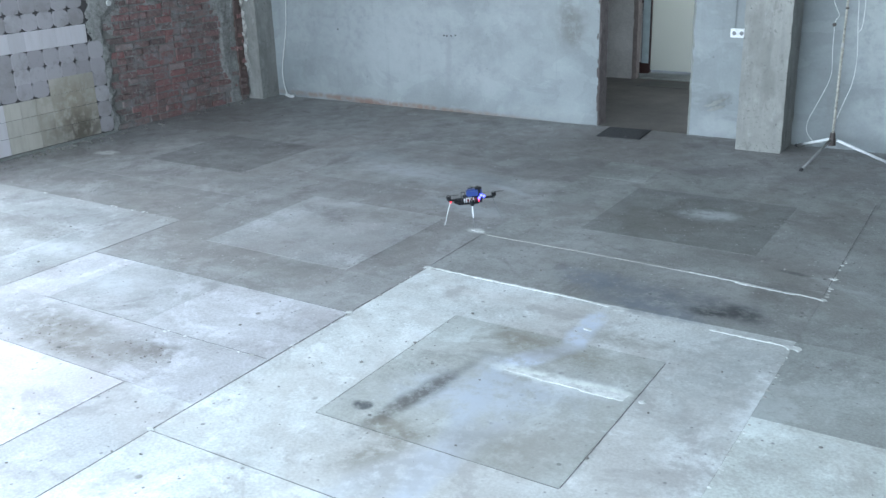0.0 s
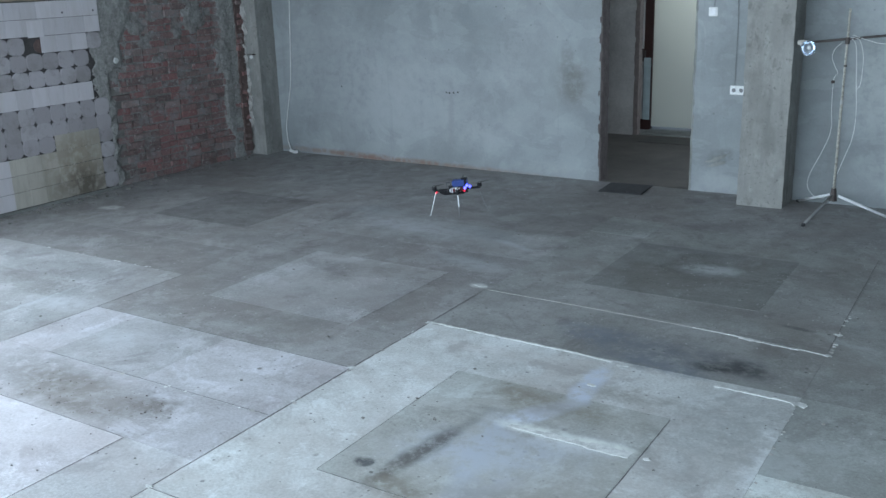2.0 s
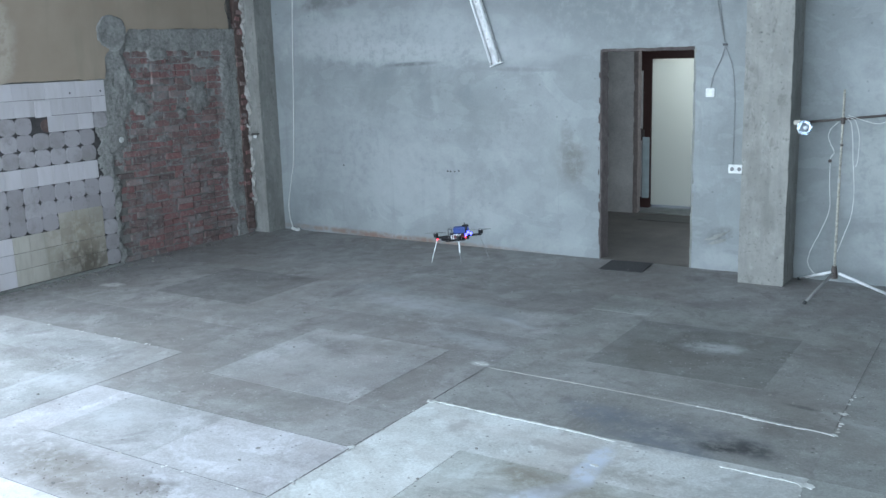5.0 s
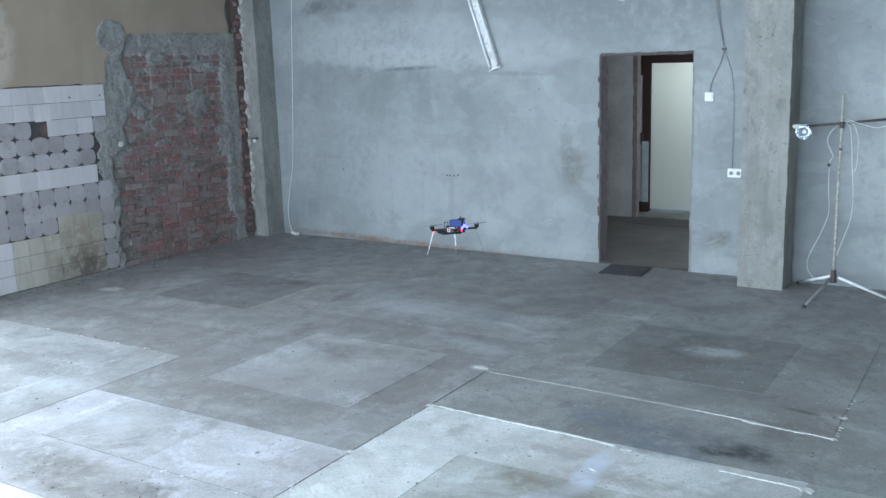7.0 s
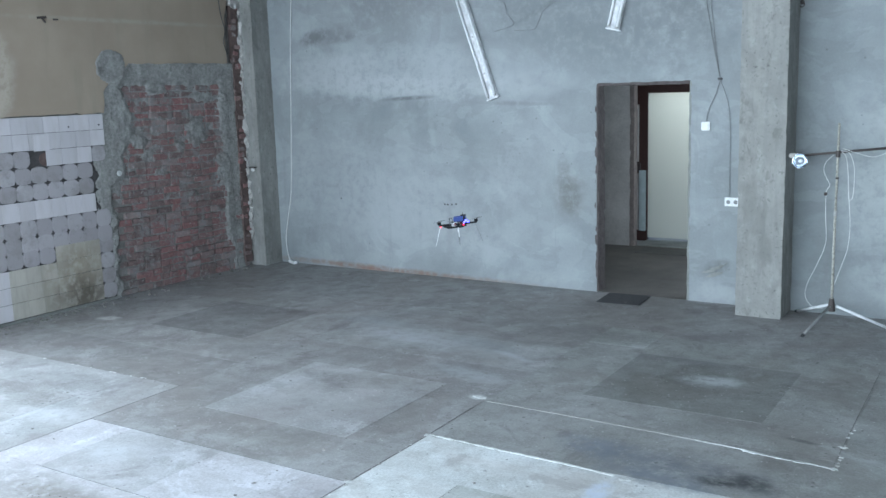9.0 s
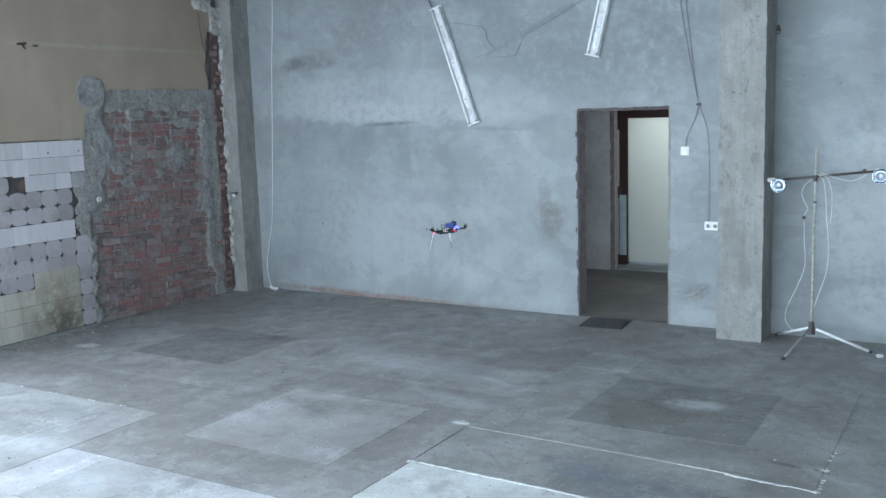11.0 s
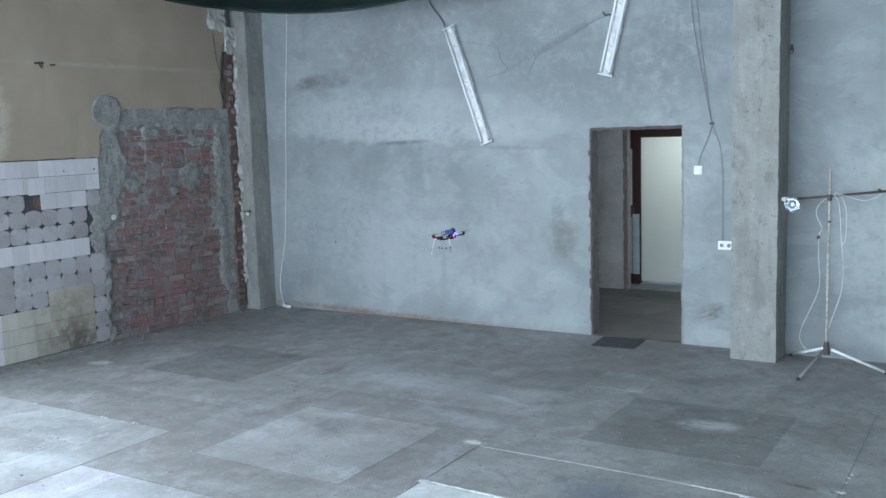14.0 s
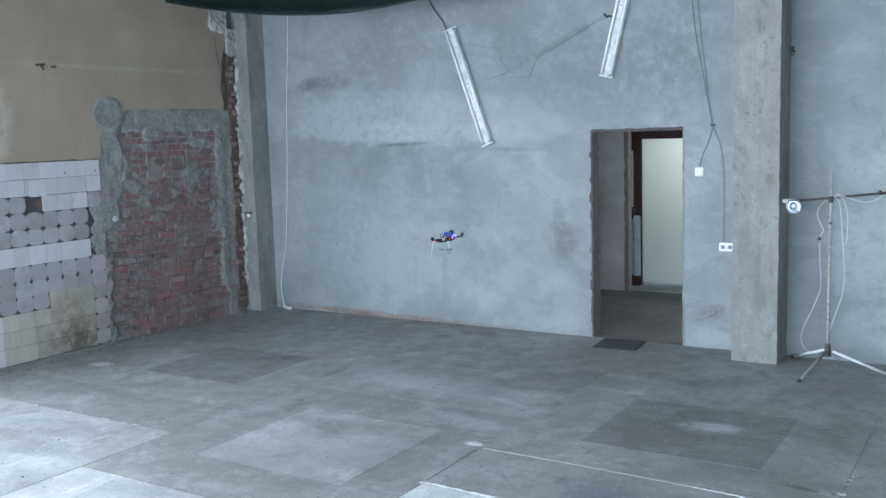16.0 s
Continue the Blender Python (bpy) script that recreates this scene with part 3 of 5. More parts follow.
def lumpy_box(x0, y0, z0, x1, y1, z1, cell, rough, seed, keep=()):
    """A box whose surface is broken up by noise; sides named in keep stay flat."""
    bm = boxed(x0, y0, z0, x1, y1, z1)
    for axis, (a, b) in enumerate(((x0, x1), (y0, y1), (z0, z1))):
        for i in range(1, max(1, int(abs(b - a) / cell))):
            co, no = [0, 0, 0], [0, 0, 0]
            co[axis], no[axis] = a + (b - a) * i / max(1, int(abs(b - a) / cell)), 1
            bmesh.ops.bisect_plane(bm, geom=bm.verts[:] + bm.edges[:] + bm.faces[:], plane_co=co, plane_no=no)
    for v in bm.verts:
        d = noise.noise_vector(v.co * 9 + Vector((seed, 0, 0))) + 0.6 * noise.noise_vector(v.co * 23 + Vector((seed, 5, 0)))
        if "z" in keep:
            d.z = 0
        v.co += d * rough
    return bm


ROOM_X, ROOM_Y, ROOM_Z, DOOR = 14.0, -12.5, 5.0, (4.95, 6.0, 2.32)


# ---- the shell of the hall ----
def shell():
    bm = boxed(-0.4, 0, 0, DOOR[0], 0.2, ROOM_Z)
    box(bm, DOOR[1], 0, 0, ROOM_X + 0.3, 0.2, ROOM_Z)
    box(bm, DOOR[0], 0, DOOR[2], DOOR[1], 0.2, ROOM_Z)
    structure("wall_north", bm, WALL, "blotchy blue-grey cement plastered wall", "wall")
    bm = bmesh.new()
    y = -12.8
    for a, b in sorted(WINDOWS_LEFT) + [(0, 0.15)]:
        box(bm, -0.4, y, 0, -0.03, a, ROOM_Z)
        if b < 0:
            box(bm, -0.4, a, 0, -0.03, b, 1.0)
            box(bm, -0.4, a, 3.3, -0.03, b, ROOM_Z)
        y = b
    structure("wall_west", bm, MORTAR, "old brick wall stripped of plaster and tiles", "wall")
    bm, x = bmesh.new(), 0
    for a, b in WINDOWS_REAR + [(ROOM_X, ROOM_X)]:
        box(bm, x, -12.8, 0, a, ROOM_Y, ROOM_Z)
        if b < ROOM_X:
            box(bm, a, -12.8, 0, b, ROOM_Y, 1.0)
            box(bm, a, -12.8, 3.3, b, ROOM_Y, ROOM_Z)
        x = b
    structure("wall_south", bm, WALL, "grey cement plastered rear wall with windows", "wall")
    structure("wall_east", boxed(ROOM_X, -12.8, 0, ROOM_X + 0.3, 0, ROOM_Z), WALL, "grey cement plastered side wall", "wall")
    structure("ceiling", boxed(-0.4, -12.8, ROOM_Z, ROOM_X + 0.3, 4.2, ROOM_Z + 0.2), CEILING, "plain pale plaster ceiling", "ceiling")
    structure("ground", boxed(-60, -80, -0.6, 80, 60, -0.3), MORTAR, "bare ground outside the building", "ground")
    for i, (nm, x0, y0, x1, y1) in enumerate([(*("window_%d" % (k + 1),), -0.25, a, -0.15, b) for k, (a, b) in enumerate(WINDOWS_LEFT)]
                                             + [("window_%d" % (k + 3), a, -12.7, b, -12.6) for k, (a, b) in enumerate(WINDOWS_REAR)]):
        win = thing(nm, (0, 0, 0), "white framed window in the outer wall", "window", "", "structure")
        across = abs(y1 - y0) > abs(x1 - x0)
        for z in (1.0, 2.15, 3.24):
            part("window_frame", boxed(x0, y0, z, x1, y1, z + 0.06), WHITE, win)
        for u in (0, 0.5, 1):
            if across:
                yy = y0 + (y1 - y0 - 0.06) * u
                part("window_frame", boxed(x0 + 0.003, yy, 1.06, x1 - 0.003, yy + 0.06, 3.24), WHITE, win)
            else:
                xx = x0 + (x1 - x0 - 0.06) * u
                part("window_frame", boxed(xx, y0 + 0.003, 1.06, xx + 0.06, y1 - 0.003, 3.24), WHITE, win)
    # concrete columns
    structure("column_1", lumpy_box(6.62, -0.43, 0, 7.06, 0.0, ROOM_Z, 0.07, 0.009, 3, "z"), COLUMN, "rough bare concrete column with chipped edges", "column")
    structure("column_2", lumpy_box(-0.03, -0.33, 0, 0.235, 0.0, ROOM_Z, 0.08, 0.007, 8, "z"), COLUMN, "rough bare concrete corner column", "column")
    # broken edges of the doorway
    structure("trim_1", lumpy_box(DOOR[0] - 0.012, 0.002, 0, DOOR[0] + 0.02, 0.19, DOOR[2], 0.025, 0.013, 1, "z"), JAMB, "broken brick jamb of the doorway", "jamb")
    structure("trim_2", lumpy_box(DOOR[1] - 0.012, -0.003, 0, DOOR[1] + 0.01, 0.153, DOOR[2], 0.03, 0.007, 2, "z"), CEMENT, "ragged cement jamb of the doorway", "jamb")
    structure("trim_3", lumpy_box(DOOR[0] + 0.02, -0.003, DOOR[2] - 0.02, DOOR[1] - 0.012, 0.153, DOOR[2] + 0.012, 0.04, 0.01, 5), JAMB, "broken upper edge of the doorway", "lintel")


shell()


# ---- the lobby behind the doorway ----
def lobby():
    structure("wall_lobby_1", boxed(2.0, 3.0, 0, 4.195, 3.12, ROOM_Z), LOBBY, "dull grey wall of the lobby", "wall")
    structure("trim_4", lumpy_box(4.185, 2.997, 0, 4.25, 3.123, ROOM_Z - 0.01, 0.05, 0.006, 6, "z"), LOBBY_EDGE, "chipped brown edge of the lobby wall", "jamb")
    bm = boxed(4.1, 3.55, 2.62, 6.2, 3.67, ROOM_Z)
    box(bm, 5.6, 3.55, 0, 8.0, 3.67, 2.62)
    structure("wall_lobby_2", bm, LOBBY, "dull grey wall round the lobby door", "wall")
    structure("wall_lobby_3", boxed(1.9, 0.15, 0, 2.0, 3.12, ROOM_Z), LOBBY, "dull grey side wall of the lobby", "wall")
    # unseen end wall, its opening added for the lobby fill lamp
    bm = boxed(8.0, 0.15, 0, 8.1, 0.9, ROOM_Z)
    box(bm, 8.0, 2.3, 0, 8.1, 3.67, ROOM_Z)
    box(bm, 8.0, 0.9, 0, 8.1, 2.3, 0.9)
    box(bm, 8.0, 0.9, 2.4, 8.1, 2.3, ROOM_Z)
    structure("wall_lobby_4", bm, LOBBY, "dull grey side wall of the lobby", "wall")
    d = thing("door_1", (0, 0, 0), "pale frosted glass door in a dark brown frame", "door", "", "structure")
    part("door_frame", boxed(4.05, 3.50, 2.165, 5.6, 3.58, 2.62, bevel=0.006), BROWN, d, "dark brown head")
    part("door_frame", boxed(4.05, 3.13, 0.0, 4.09, 3.50, 2.62), BROWN, d, "dark brown side panel")
    part("door_frame", boxed(4.09, 3.505, 0.0, 4.259, 3.575, 2.165), BROWN, d)
    part("side_pane", boxed(4.138, 3.488, 0.15, 4.242, 3.503, 1.045, bevel=0.004), PANE_BLUE, d, "pale blue-grey narrow panel")
    part("side_pane", boxed(4.092, 3.488, 0.16, 4.13, 3.5, 1.0), LOBBY, d, "pale narrow panel")
    part("side_pane", boxed(4.092, 3.488, 1.17, 4.135, 3.5, 2.0), LOBBY, d, "pale narrow panel")
    part("latch", boxed(4.1, 3.46, 1.05, 4.165, 3.5, 1.15, bevel=0.004), DARK_STEEL, d)
    part("door_leaf", boxed(4.262, 3.53, 0.05, 5.55, 3.555, 2.16), FROSTED, d, "glowing frosted leaf")
    part("threshold", boxed(4.262, 3.05, 0.0, 5.6, 3.526, 0.02, bevel=0.006), CEMENT, d, "pale worn threshold")
    rug = thing("doormat", pose(5.37, -0.25, 0, 0, 0, 5), "dark grey rubber mat lying before the doorway", "doormat")
    part("mat_body", boxed(-0.24, -0.22, 0, 0.24, 0.25, 0.008, bevel=0.003), MAT_RUBBER, rug)
    for i in range(9):
        part("rib", boxed(-0.225, -0.2 + i * 0.05, 0.008, 0.225, -0.18 + i * 0.05, 0.012), MAT_RUBBER, rug)
    # thin dark sheet for the dark strip before the lobby threshold
    second = thing("doormat", (4.95, 2.72, 0), "thin dark sheet on the lobby floor before the threshold", "doormat")
    part("mat_body", boxed(-0.5, -0.22, 0, 0.6, 0.2, 0.008, bevel=0.003), LOBBY_STRIP, second)


lobby()


# ---- things of the lit wall ----
def batten(top, label):
    """A two-tube batten 1.46 m long, hanging down from its upper end, flat against the wall."""
    b = thing("fluorescent_lamp", top, label, "lamp", "lamps on the wall")
    bm = boxed(-0.03, -0.03, -1.45, 0.03, -0.005, -0.01, bevel=0.006)
    part("housing", bm, LAMP_GREY, b)
    bm = boxed(-0.07, -0.012, -1.45, 0.07, -0.004, -0.01, bevel=0.003)
    part("reflector_tray", bm, LAMP_GREY, b, "thin dusty enamelled tray")
    for x in (-0.05, 0.05):
        t = part("tube", rodded((x, -0.045, -1.42), (x, -0.045, -0.04), 0.014, n=14), TUBE, b, "unlit glass tube", True)
        part("end_cap", rodded((x, -0.045, -0.04), (x, -0.045, -0.022), 0.0145), STEEL, t)
        part("end_cap", rodded((x, -0.045, -1.438), (x, -0.045, -1.42), 0.0145), STEEL, t)
    for z in (-0.012, -1.45):
        part("end_plate", boxed(-0.072, -0.06, z - 0.012, 0.094, -0.003, z, bevel=0.003), LAMP_WHITE, b)
    for z in (-0.25, -0.7, -1.15):
        part("clip", boxed(-0.012, -0.036, z - 0.01, 0.012, -0.031, z + 0.01), STEEL, b)
    return b


def wall_things():
    batten(pose(3.195, -0.012, 3.565, 0, -19.2, 0), "white two-tube fluorescent lamp hanging askew on grey wall")
    batten(pose(5.506, -0.012, 4.307, 0, 14, 0), "white two-tube fluorescent lamp tilted above the doorway")
    cable("lamp_cable", [(3.14, -0.03, 3.57), (3.09, -0.02, 3.66), (2.91, -0.02, 3.93), (2.84, -0.02, 4.4), (2.8, -0.02, 4.98)], 0.006, CABLE_DARK, None, "dark cable rising from the hanging lamp", "cable")
    cable("lamp_cable", [(3.30, -0.01, 3.38), (3.45, -0.01, 3.36), (3.81, -0.008, 3.28), (3.86, -0.009, 3.14), (3.95, -0.008, 3.02), (3.7, -0.006, 2.95)], 0.0032, CABLE_GREY, None, "thin loose grey cable on the wall", "cable")
    cable("lamp_cable", [(3.95, -0.006, 2.95), (4.2, -0.007, 2.95), (4.27, -0.008, 3.05), (4.35, -0.008, 3.17), (4.6, -0.008, 3.28), (5.0, -0.01, 3.47), (5.18, -0.02, 3.52)], 0.0032, CABLE_GREY, None, "thin grey cable running up to the tilted lamp", "cable")
    cable("cable_end", [(5.13, -0.02, 3.56), (5.17, -0.04, 3.52), (5.2, -0.03, 3.53), (5.26, -0.02, 3.5)], 0.008, CABLE_DARK, None, "short dark cable end beside the lamp", "cable")
    # cables, switch and socket beside the doorway
    for dx, r in ((0, 0.0036), (0.03, 0.0032)):
        cable("wall_cable", [(6.02 + dx, -0.01, 4.9), (6.08 + dx * 2, -0.01, 3.62), (6.2 + dx, -0.01, 2.85), (6.3, -0.012, 2.36)], r, CABLE_GREY, None, "grey cable hanging down the plastered wall", "cable")
    cable("wall_cable", [(6.305, -0.012, 2.33), (6.27, -0.01, 2.2), (6.19, -0.01, 2.02), (6.17, -0.01, 1.9)], 0.0035, CABLE_GREY, None, "grey cable leading to the light switch", "cable")
    cable("wall_cable", [(6.305, -0.012, 2.33), (6.39, -0.01, 2.1), (6.42, -0.01, 1.8), (6.42, -0.01, 1.4), (6.42, -0.01, 1.12)], 0.0028, CABLE_GREY, None, "grey cable leading to the wall socket", "cable")
    kn = thing("cable_clip", (6.305, 0, 2.34), "small black clip holding the wall cables", "clip")
    part("clip_body", boxed(-0.024, -0.02, -0.012, 0.024, 0, 0.012, bevel=0.004), CABLE_DARK, kn)
    sw = thing("light_switch", (6.165, 0, 1.862), "white square light switch on the wall", "switch")
    part("plate", boxed(-0.045, -0.018, -0.045, 0.045, 0, 0.045, bevel=0.005), WHITE, sw)
    part("rocker", boxed(-0.026, -0.027, -0.03, 0.026, -0.018, 0.03, bevel=0.003), LAMP_WHITE, sw)
    so = thing("wall_socket", (6.455, 0, 1.085), "white double socket on the wall", "socket")
    part("plate", boxed(-0.078, -0.02, -0.045, 0.078, 0, 0.045, bevel=0.005), WHITE, so)
    for x in (-0.037, 0.037):
        bm = rodded((x, -0.026, 0), (x, -0.018, 0), 0.03, n=20)
        ins = part("insert", bm, LAMP_WHITE, so)
        part("well", rodded((x, -0.0275, 0), (x, -0.0262, 0), 0.021, n=18), CABLE_GREY, ins)
    # pale cable in the corner, with its plug on the floor
    cable("corner_cable", [(0.70, -0.015, 4.95), (0.69, -0.015, 3.85), (0.62, -0.015, 3.0), (0.575, -0.015, 2.3), (0.53, -0.015, 1.6), (0.48, -0.015, 0.99), (0.42, -0.016, 0.7), (0.35, -0.02, 0.36), (0.37, -0.03, 0.15), (0.42, -0.04, 0.03)], 0.007, CABLE_WHITE, None, "pale cable hanging down beside the corner", "cable")
    pl = thing("extension_socket", pose(0.47, -0.05, 0, 0, 0, -25), "white extension socket lying at the foot of the wall", "socket")
    part("body", boxed(-0.09, -0.03, 0, 0.09, 0.03, 0.04, bevel=0.008), WHITE, pl)
    for x in (-0.05, 0.0, 0.05):
        part("outlet", rodded((x, 0, 0.038), (x, 0, 0.042), 0.018), CABLE_GREY, pl)
    hk = thing("wall_hook", (7.077, 0, 3.050), "small dark iron hook in the wall", "hook")
    part("plate", boxed(-0.015, -0.006, -0.03, 0.015, 0, 0.03, bevel=0.002), DARK_STEEL, hk)
    part("ring", cable_mesh([(0.022 * math.cos(a), -0.012, -0.025 + 0.03 * math.sin(a)) for a in (k * math.pi / 6 for k in range(13))], 0.005), DARK_STEEL, hk)
    # drill holes
    for x, z in ((2.95, 0.917), (2.99, 0.915), (3.05, 0.918), (3.11, 0.925), (1.335, 0.93)):
        h = thing("drill_hole", (x, 0, z), "small dark drill hole in plaster", "hole", "drill holes")
        part("rim", rodded((0, -0.003, 0), (0, 0.004, 0), 0.011, n=10), CABLE_DARK, h)
    # chipped plaster low beside the column
    scar = thing("plaster_scar", (0, 0, 0), "curved chips of broken cement plaster on the wall", "scar")
    for k, (x, z, w, h) in enumerate(((6.13, 0.31, 0.29, 0.13), (6.18, 0.27, 0.2, 0.07))):
        lower = [(x + w * u, z + h * u ** 2.2) for u in (0, 0.25, 0.5, 0.75, 1)]
        upper = [(x + w * u, z + h * u ** 2.2 + 0.045 * math.sin(math.pi * u)) for u in (0.8, 0.5, 0.2)]
        part("chip", ragged_sheet(lower + upper, -0.016, "y", 0.001, 31 + k, 0.006, 0.02), CEMENT, scar)


wall_things()


# ---- lamp stand ----
def lamp_stand():
    st = thing("lamp_stand", (7.535, -0.5, 0), "tall lamp stand with tripod legs and crossbar of reflector lamps", "lamp stand")
    feet = [(-0.155, -0.49), (0.515, 0.07), (-0.40, 0.44)]
    for i, (x, y) in enumerate(feet):
        leg = part("leg", rodded((x * 0.08, y * 0.08, 0.2), (x, y, 0.012), 0.013), LAMP_WHITE if i else STEEL, st, "", True)
        part("rubber_foot", rodded((x * 0.97, y * 0.97, 0.018), (x * 1.02, y * 1.02, 0.006), 0.016), MAT_RUBBER, leg)
    part("hub", rodded((0, 0, 0.15), (0, 0, 0.27), 0.035, 0.022), DARK_STEEL, st)
    part("pole", rodded((0, 0, 0.16), (0.0, 0, 1.08), 0.0125), PAINTED_POLE, st, "white painted lower tube", True)
    part("pole", rodded((0, 0, 1.08), (0.004, 0, 1.91), 0.0105), PAINTED_POLE, st, "thinner upper tube", True)
    part("collar", rodded((0, 0, 1.06), (0, 0, 1.10), 0.0145), STEEL, st)
    part("clamp", rodded((0.004, 0, 1.60), (0.004, 0, 1.66), 0.02), DARK_STEEL, st)
    part("clamp", rodded((0.004, 0, 1.40), (0.004, 0, 1.415), 0.0145), DARK_STEEL, st)
    part("crossbar", rodded((-0.38, 0, 1.605), (0.55, 0, 1.70), 0.011), DARK_STEEL, st, "dark rusty crossbar", True)
    for x, z in ((-0.315, 1.565), (0.56, 1.655)):
        lamp = part("lamp_head", bowl(0.07, 0.065, (x, -0.035, z)), CHROME, st, "polished bowl reflector", True)
        part("bulb", ball(0.02, (x, -0.035, z)), BULB, lamp, "clear bulb", True)
        part("socket", rodded((x, 0.03, z + 0.01), (x - 0.01, 0.09, z + 0.025), 0.02), WHITE, lamp, "white lamp socket")
        part("bracket", boxed(x - 0.115, 0.0, z + 0.022, x - 0.03, 0.035, z + 0.062, bevel=0.008), PAINTED_POLE, lamp, "beige lamp bracket")
    part("knob", ball(0.017, (0.42, -0.02, 1.70)), DARK_STEEL, st)
    part("knob", ball(0.017, (-0.085, -0.03, 1.262)), DARK_STEEL, st, "dark hanging switch")
    for pts in ([(-0.03, -0.02, 1.62), (-0.09, -0.02, 1.56), (-0.111, -0.02, 1.482), (-0.08, -0.02, 1.4), (-0.054, -0.02, 1.341), (-0.082, -0.02, 1.276), (-0.08, -0.02, 1.05), (-0.069, -0.02, 0.809), (-0.135, -0.02, 0.6), (-0.223, -0.02, 0.39), (-0.231, -0.02, 0.264), (-0.16, 0.0, 0.17), (-0.08, 0.03, 0.165)],
                [(0.03, -0.02, 1.66), (0.102, -0.02, 1.642), (0.14, -0.02, 1.55), (0.154, -0.02, 1.446), (0.148, -0.02, 1.253), (0.12, -0.02, 1.2)],
                [(0.04, -0.02, 1.65), (0.078, -0.02, 1.6), (0.1, -0.02, 1.44), (0.109, -0.02, 1.288), (0.135, -0.02, 0.974), (0.12, -0.02, 0.75), (0.07, -0.02, 0.577), (0.02, -0.02, 0.412)],
                [(0.05, -0.02, 1.68), (0.16, -0.02, 1.642), (0.3, -0.02, 1.608), (0.4, -0.02, 1.64), (0.44, -0.01, 1.671)]):
        cable("cord", pts, 0.0029, CABLE_WHITE, st, "thin pale flex")
    bit = thing("plug", pose(8.14, -0.55, 0, 0, 0, 40), "small white plug lying by the stand", "plug")
    part("body", boxed(-0.03, -0.02, 0, 0.03, 0.02, 0.03, bevel=0.008), WHITE, bit)
    part("pin", rodded((0.03, -0.009, 0.015), (0.05, -0.009, 0.015), 0.0025), STEEL, bit)
    part("pin", rodded((0.03, 0.009, 0.015), (0.05, 0.009, 0.015), 0.0025), STEEL, bit)


def bowl(r, depth, at):
    """A reflector bowl, open towards -y, with a wall thickness."""
    bm, rings = bmesh.new(), []
    prof = [(r * math.sin(a), depth * (1 - math.cos(a)) ) for a in (i * math.pi / 2 / 7 for i in range(1, 8))]
    prof = [(q, d) for q, d in prof] + [(q * 0.95, d) for q, d in reversed(prof)]
    n = 24
    for q, d in prof:
        rings.append([bm.verts.new((at[0] + q * math.cos(2 * math.pi * j / n), at[1] + depth * 0.6 - d, at[2] + q * math.sin(2 * math.pi * j / n))) for j in range(n)])
    for a, b in zip(rings, rings[1:]):
        for j in range(n):
            bm.faces.new((a[j], a[(j + 1) % n], b[(j + 1) % n], b[j]))
    bm.faces.new(rings[0])
    bm.faces.new(rings[-1])
    bmesh.ops.recalc_face_normals(bm, faces=bm.faces)
    return bm


def ball(r, at):
    bm = bmesh.new()
    bmesh.ops.create_uvsphere(bm, u_segments=14, v_segments=9, radius=r, matrix=Matrix.Translation(at))
    return bm


lamp_stand()


# ---- tarpaulin sagging under the ceiling ----
def tarpaulin():
    tp = thing("tarpaulin", (0, -1.5, 0), "dark green tarpaulin sagging from the ceiling", "tarpaulin")
    bm, rows, n, k = bmesh.new(), [], 48, 12
    for i in range(n + 1):
        x = 0.05 + 4.6 * i / n
        low = 3.66 + 0.062 * abs(x - 2.85) ** 1.75 + 0.008 * math.sin(x * 7)
        row = []
        for j in range(k + 1):
            u = j / k
            row.append(bm.verts.new((x, 0.32 * math.sin(math.pi * u) * (1 - 0.4 * u) + 0.03 * math.sin(x * 5 + u * 4), low + (ROOM_Z - low) * (1 - u) ** 1.3 if u < 1 else low)))
        rows.append(row)
    for a, b in zip(rows, rows[1:]):
        for j in range(k):
            bm.faces.new((a[j], a[j + 1], b[j + 1], b[j]))
    bmesh.ops.solidify(bm, geom=bm.faces[:], thickness=0.006)
    part("sheet", bm, TARP, tp, "", True)
    cable("hem", [(0.05 + 4.6 * i / 24, 0.0, 3.655 + 0.062 * abs(0.05 + 4.6 * i / 24 - 2.85) ** 1.75) for i in range(25)], 0.012, TARP, tp)


tarpaulin()


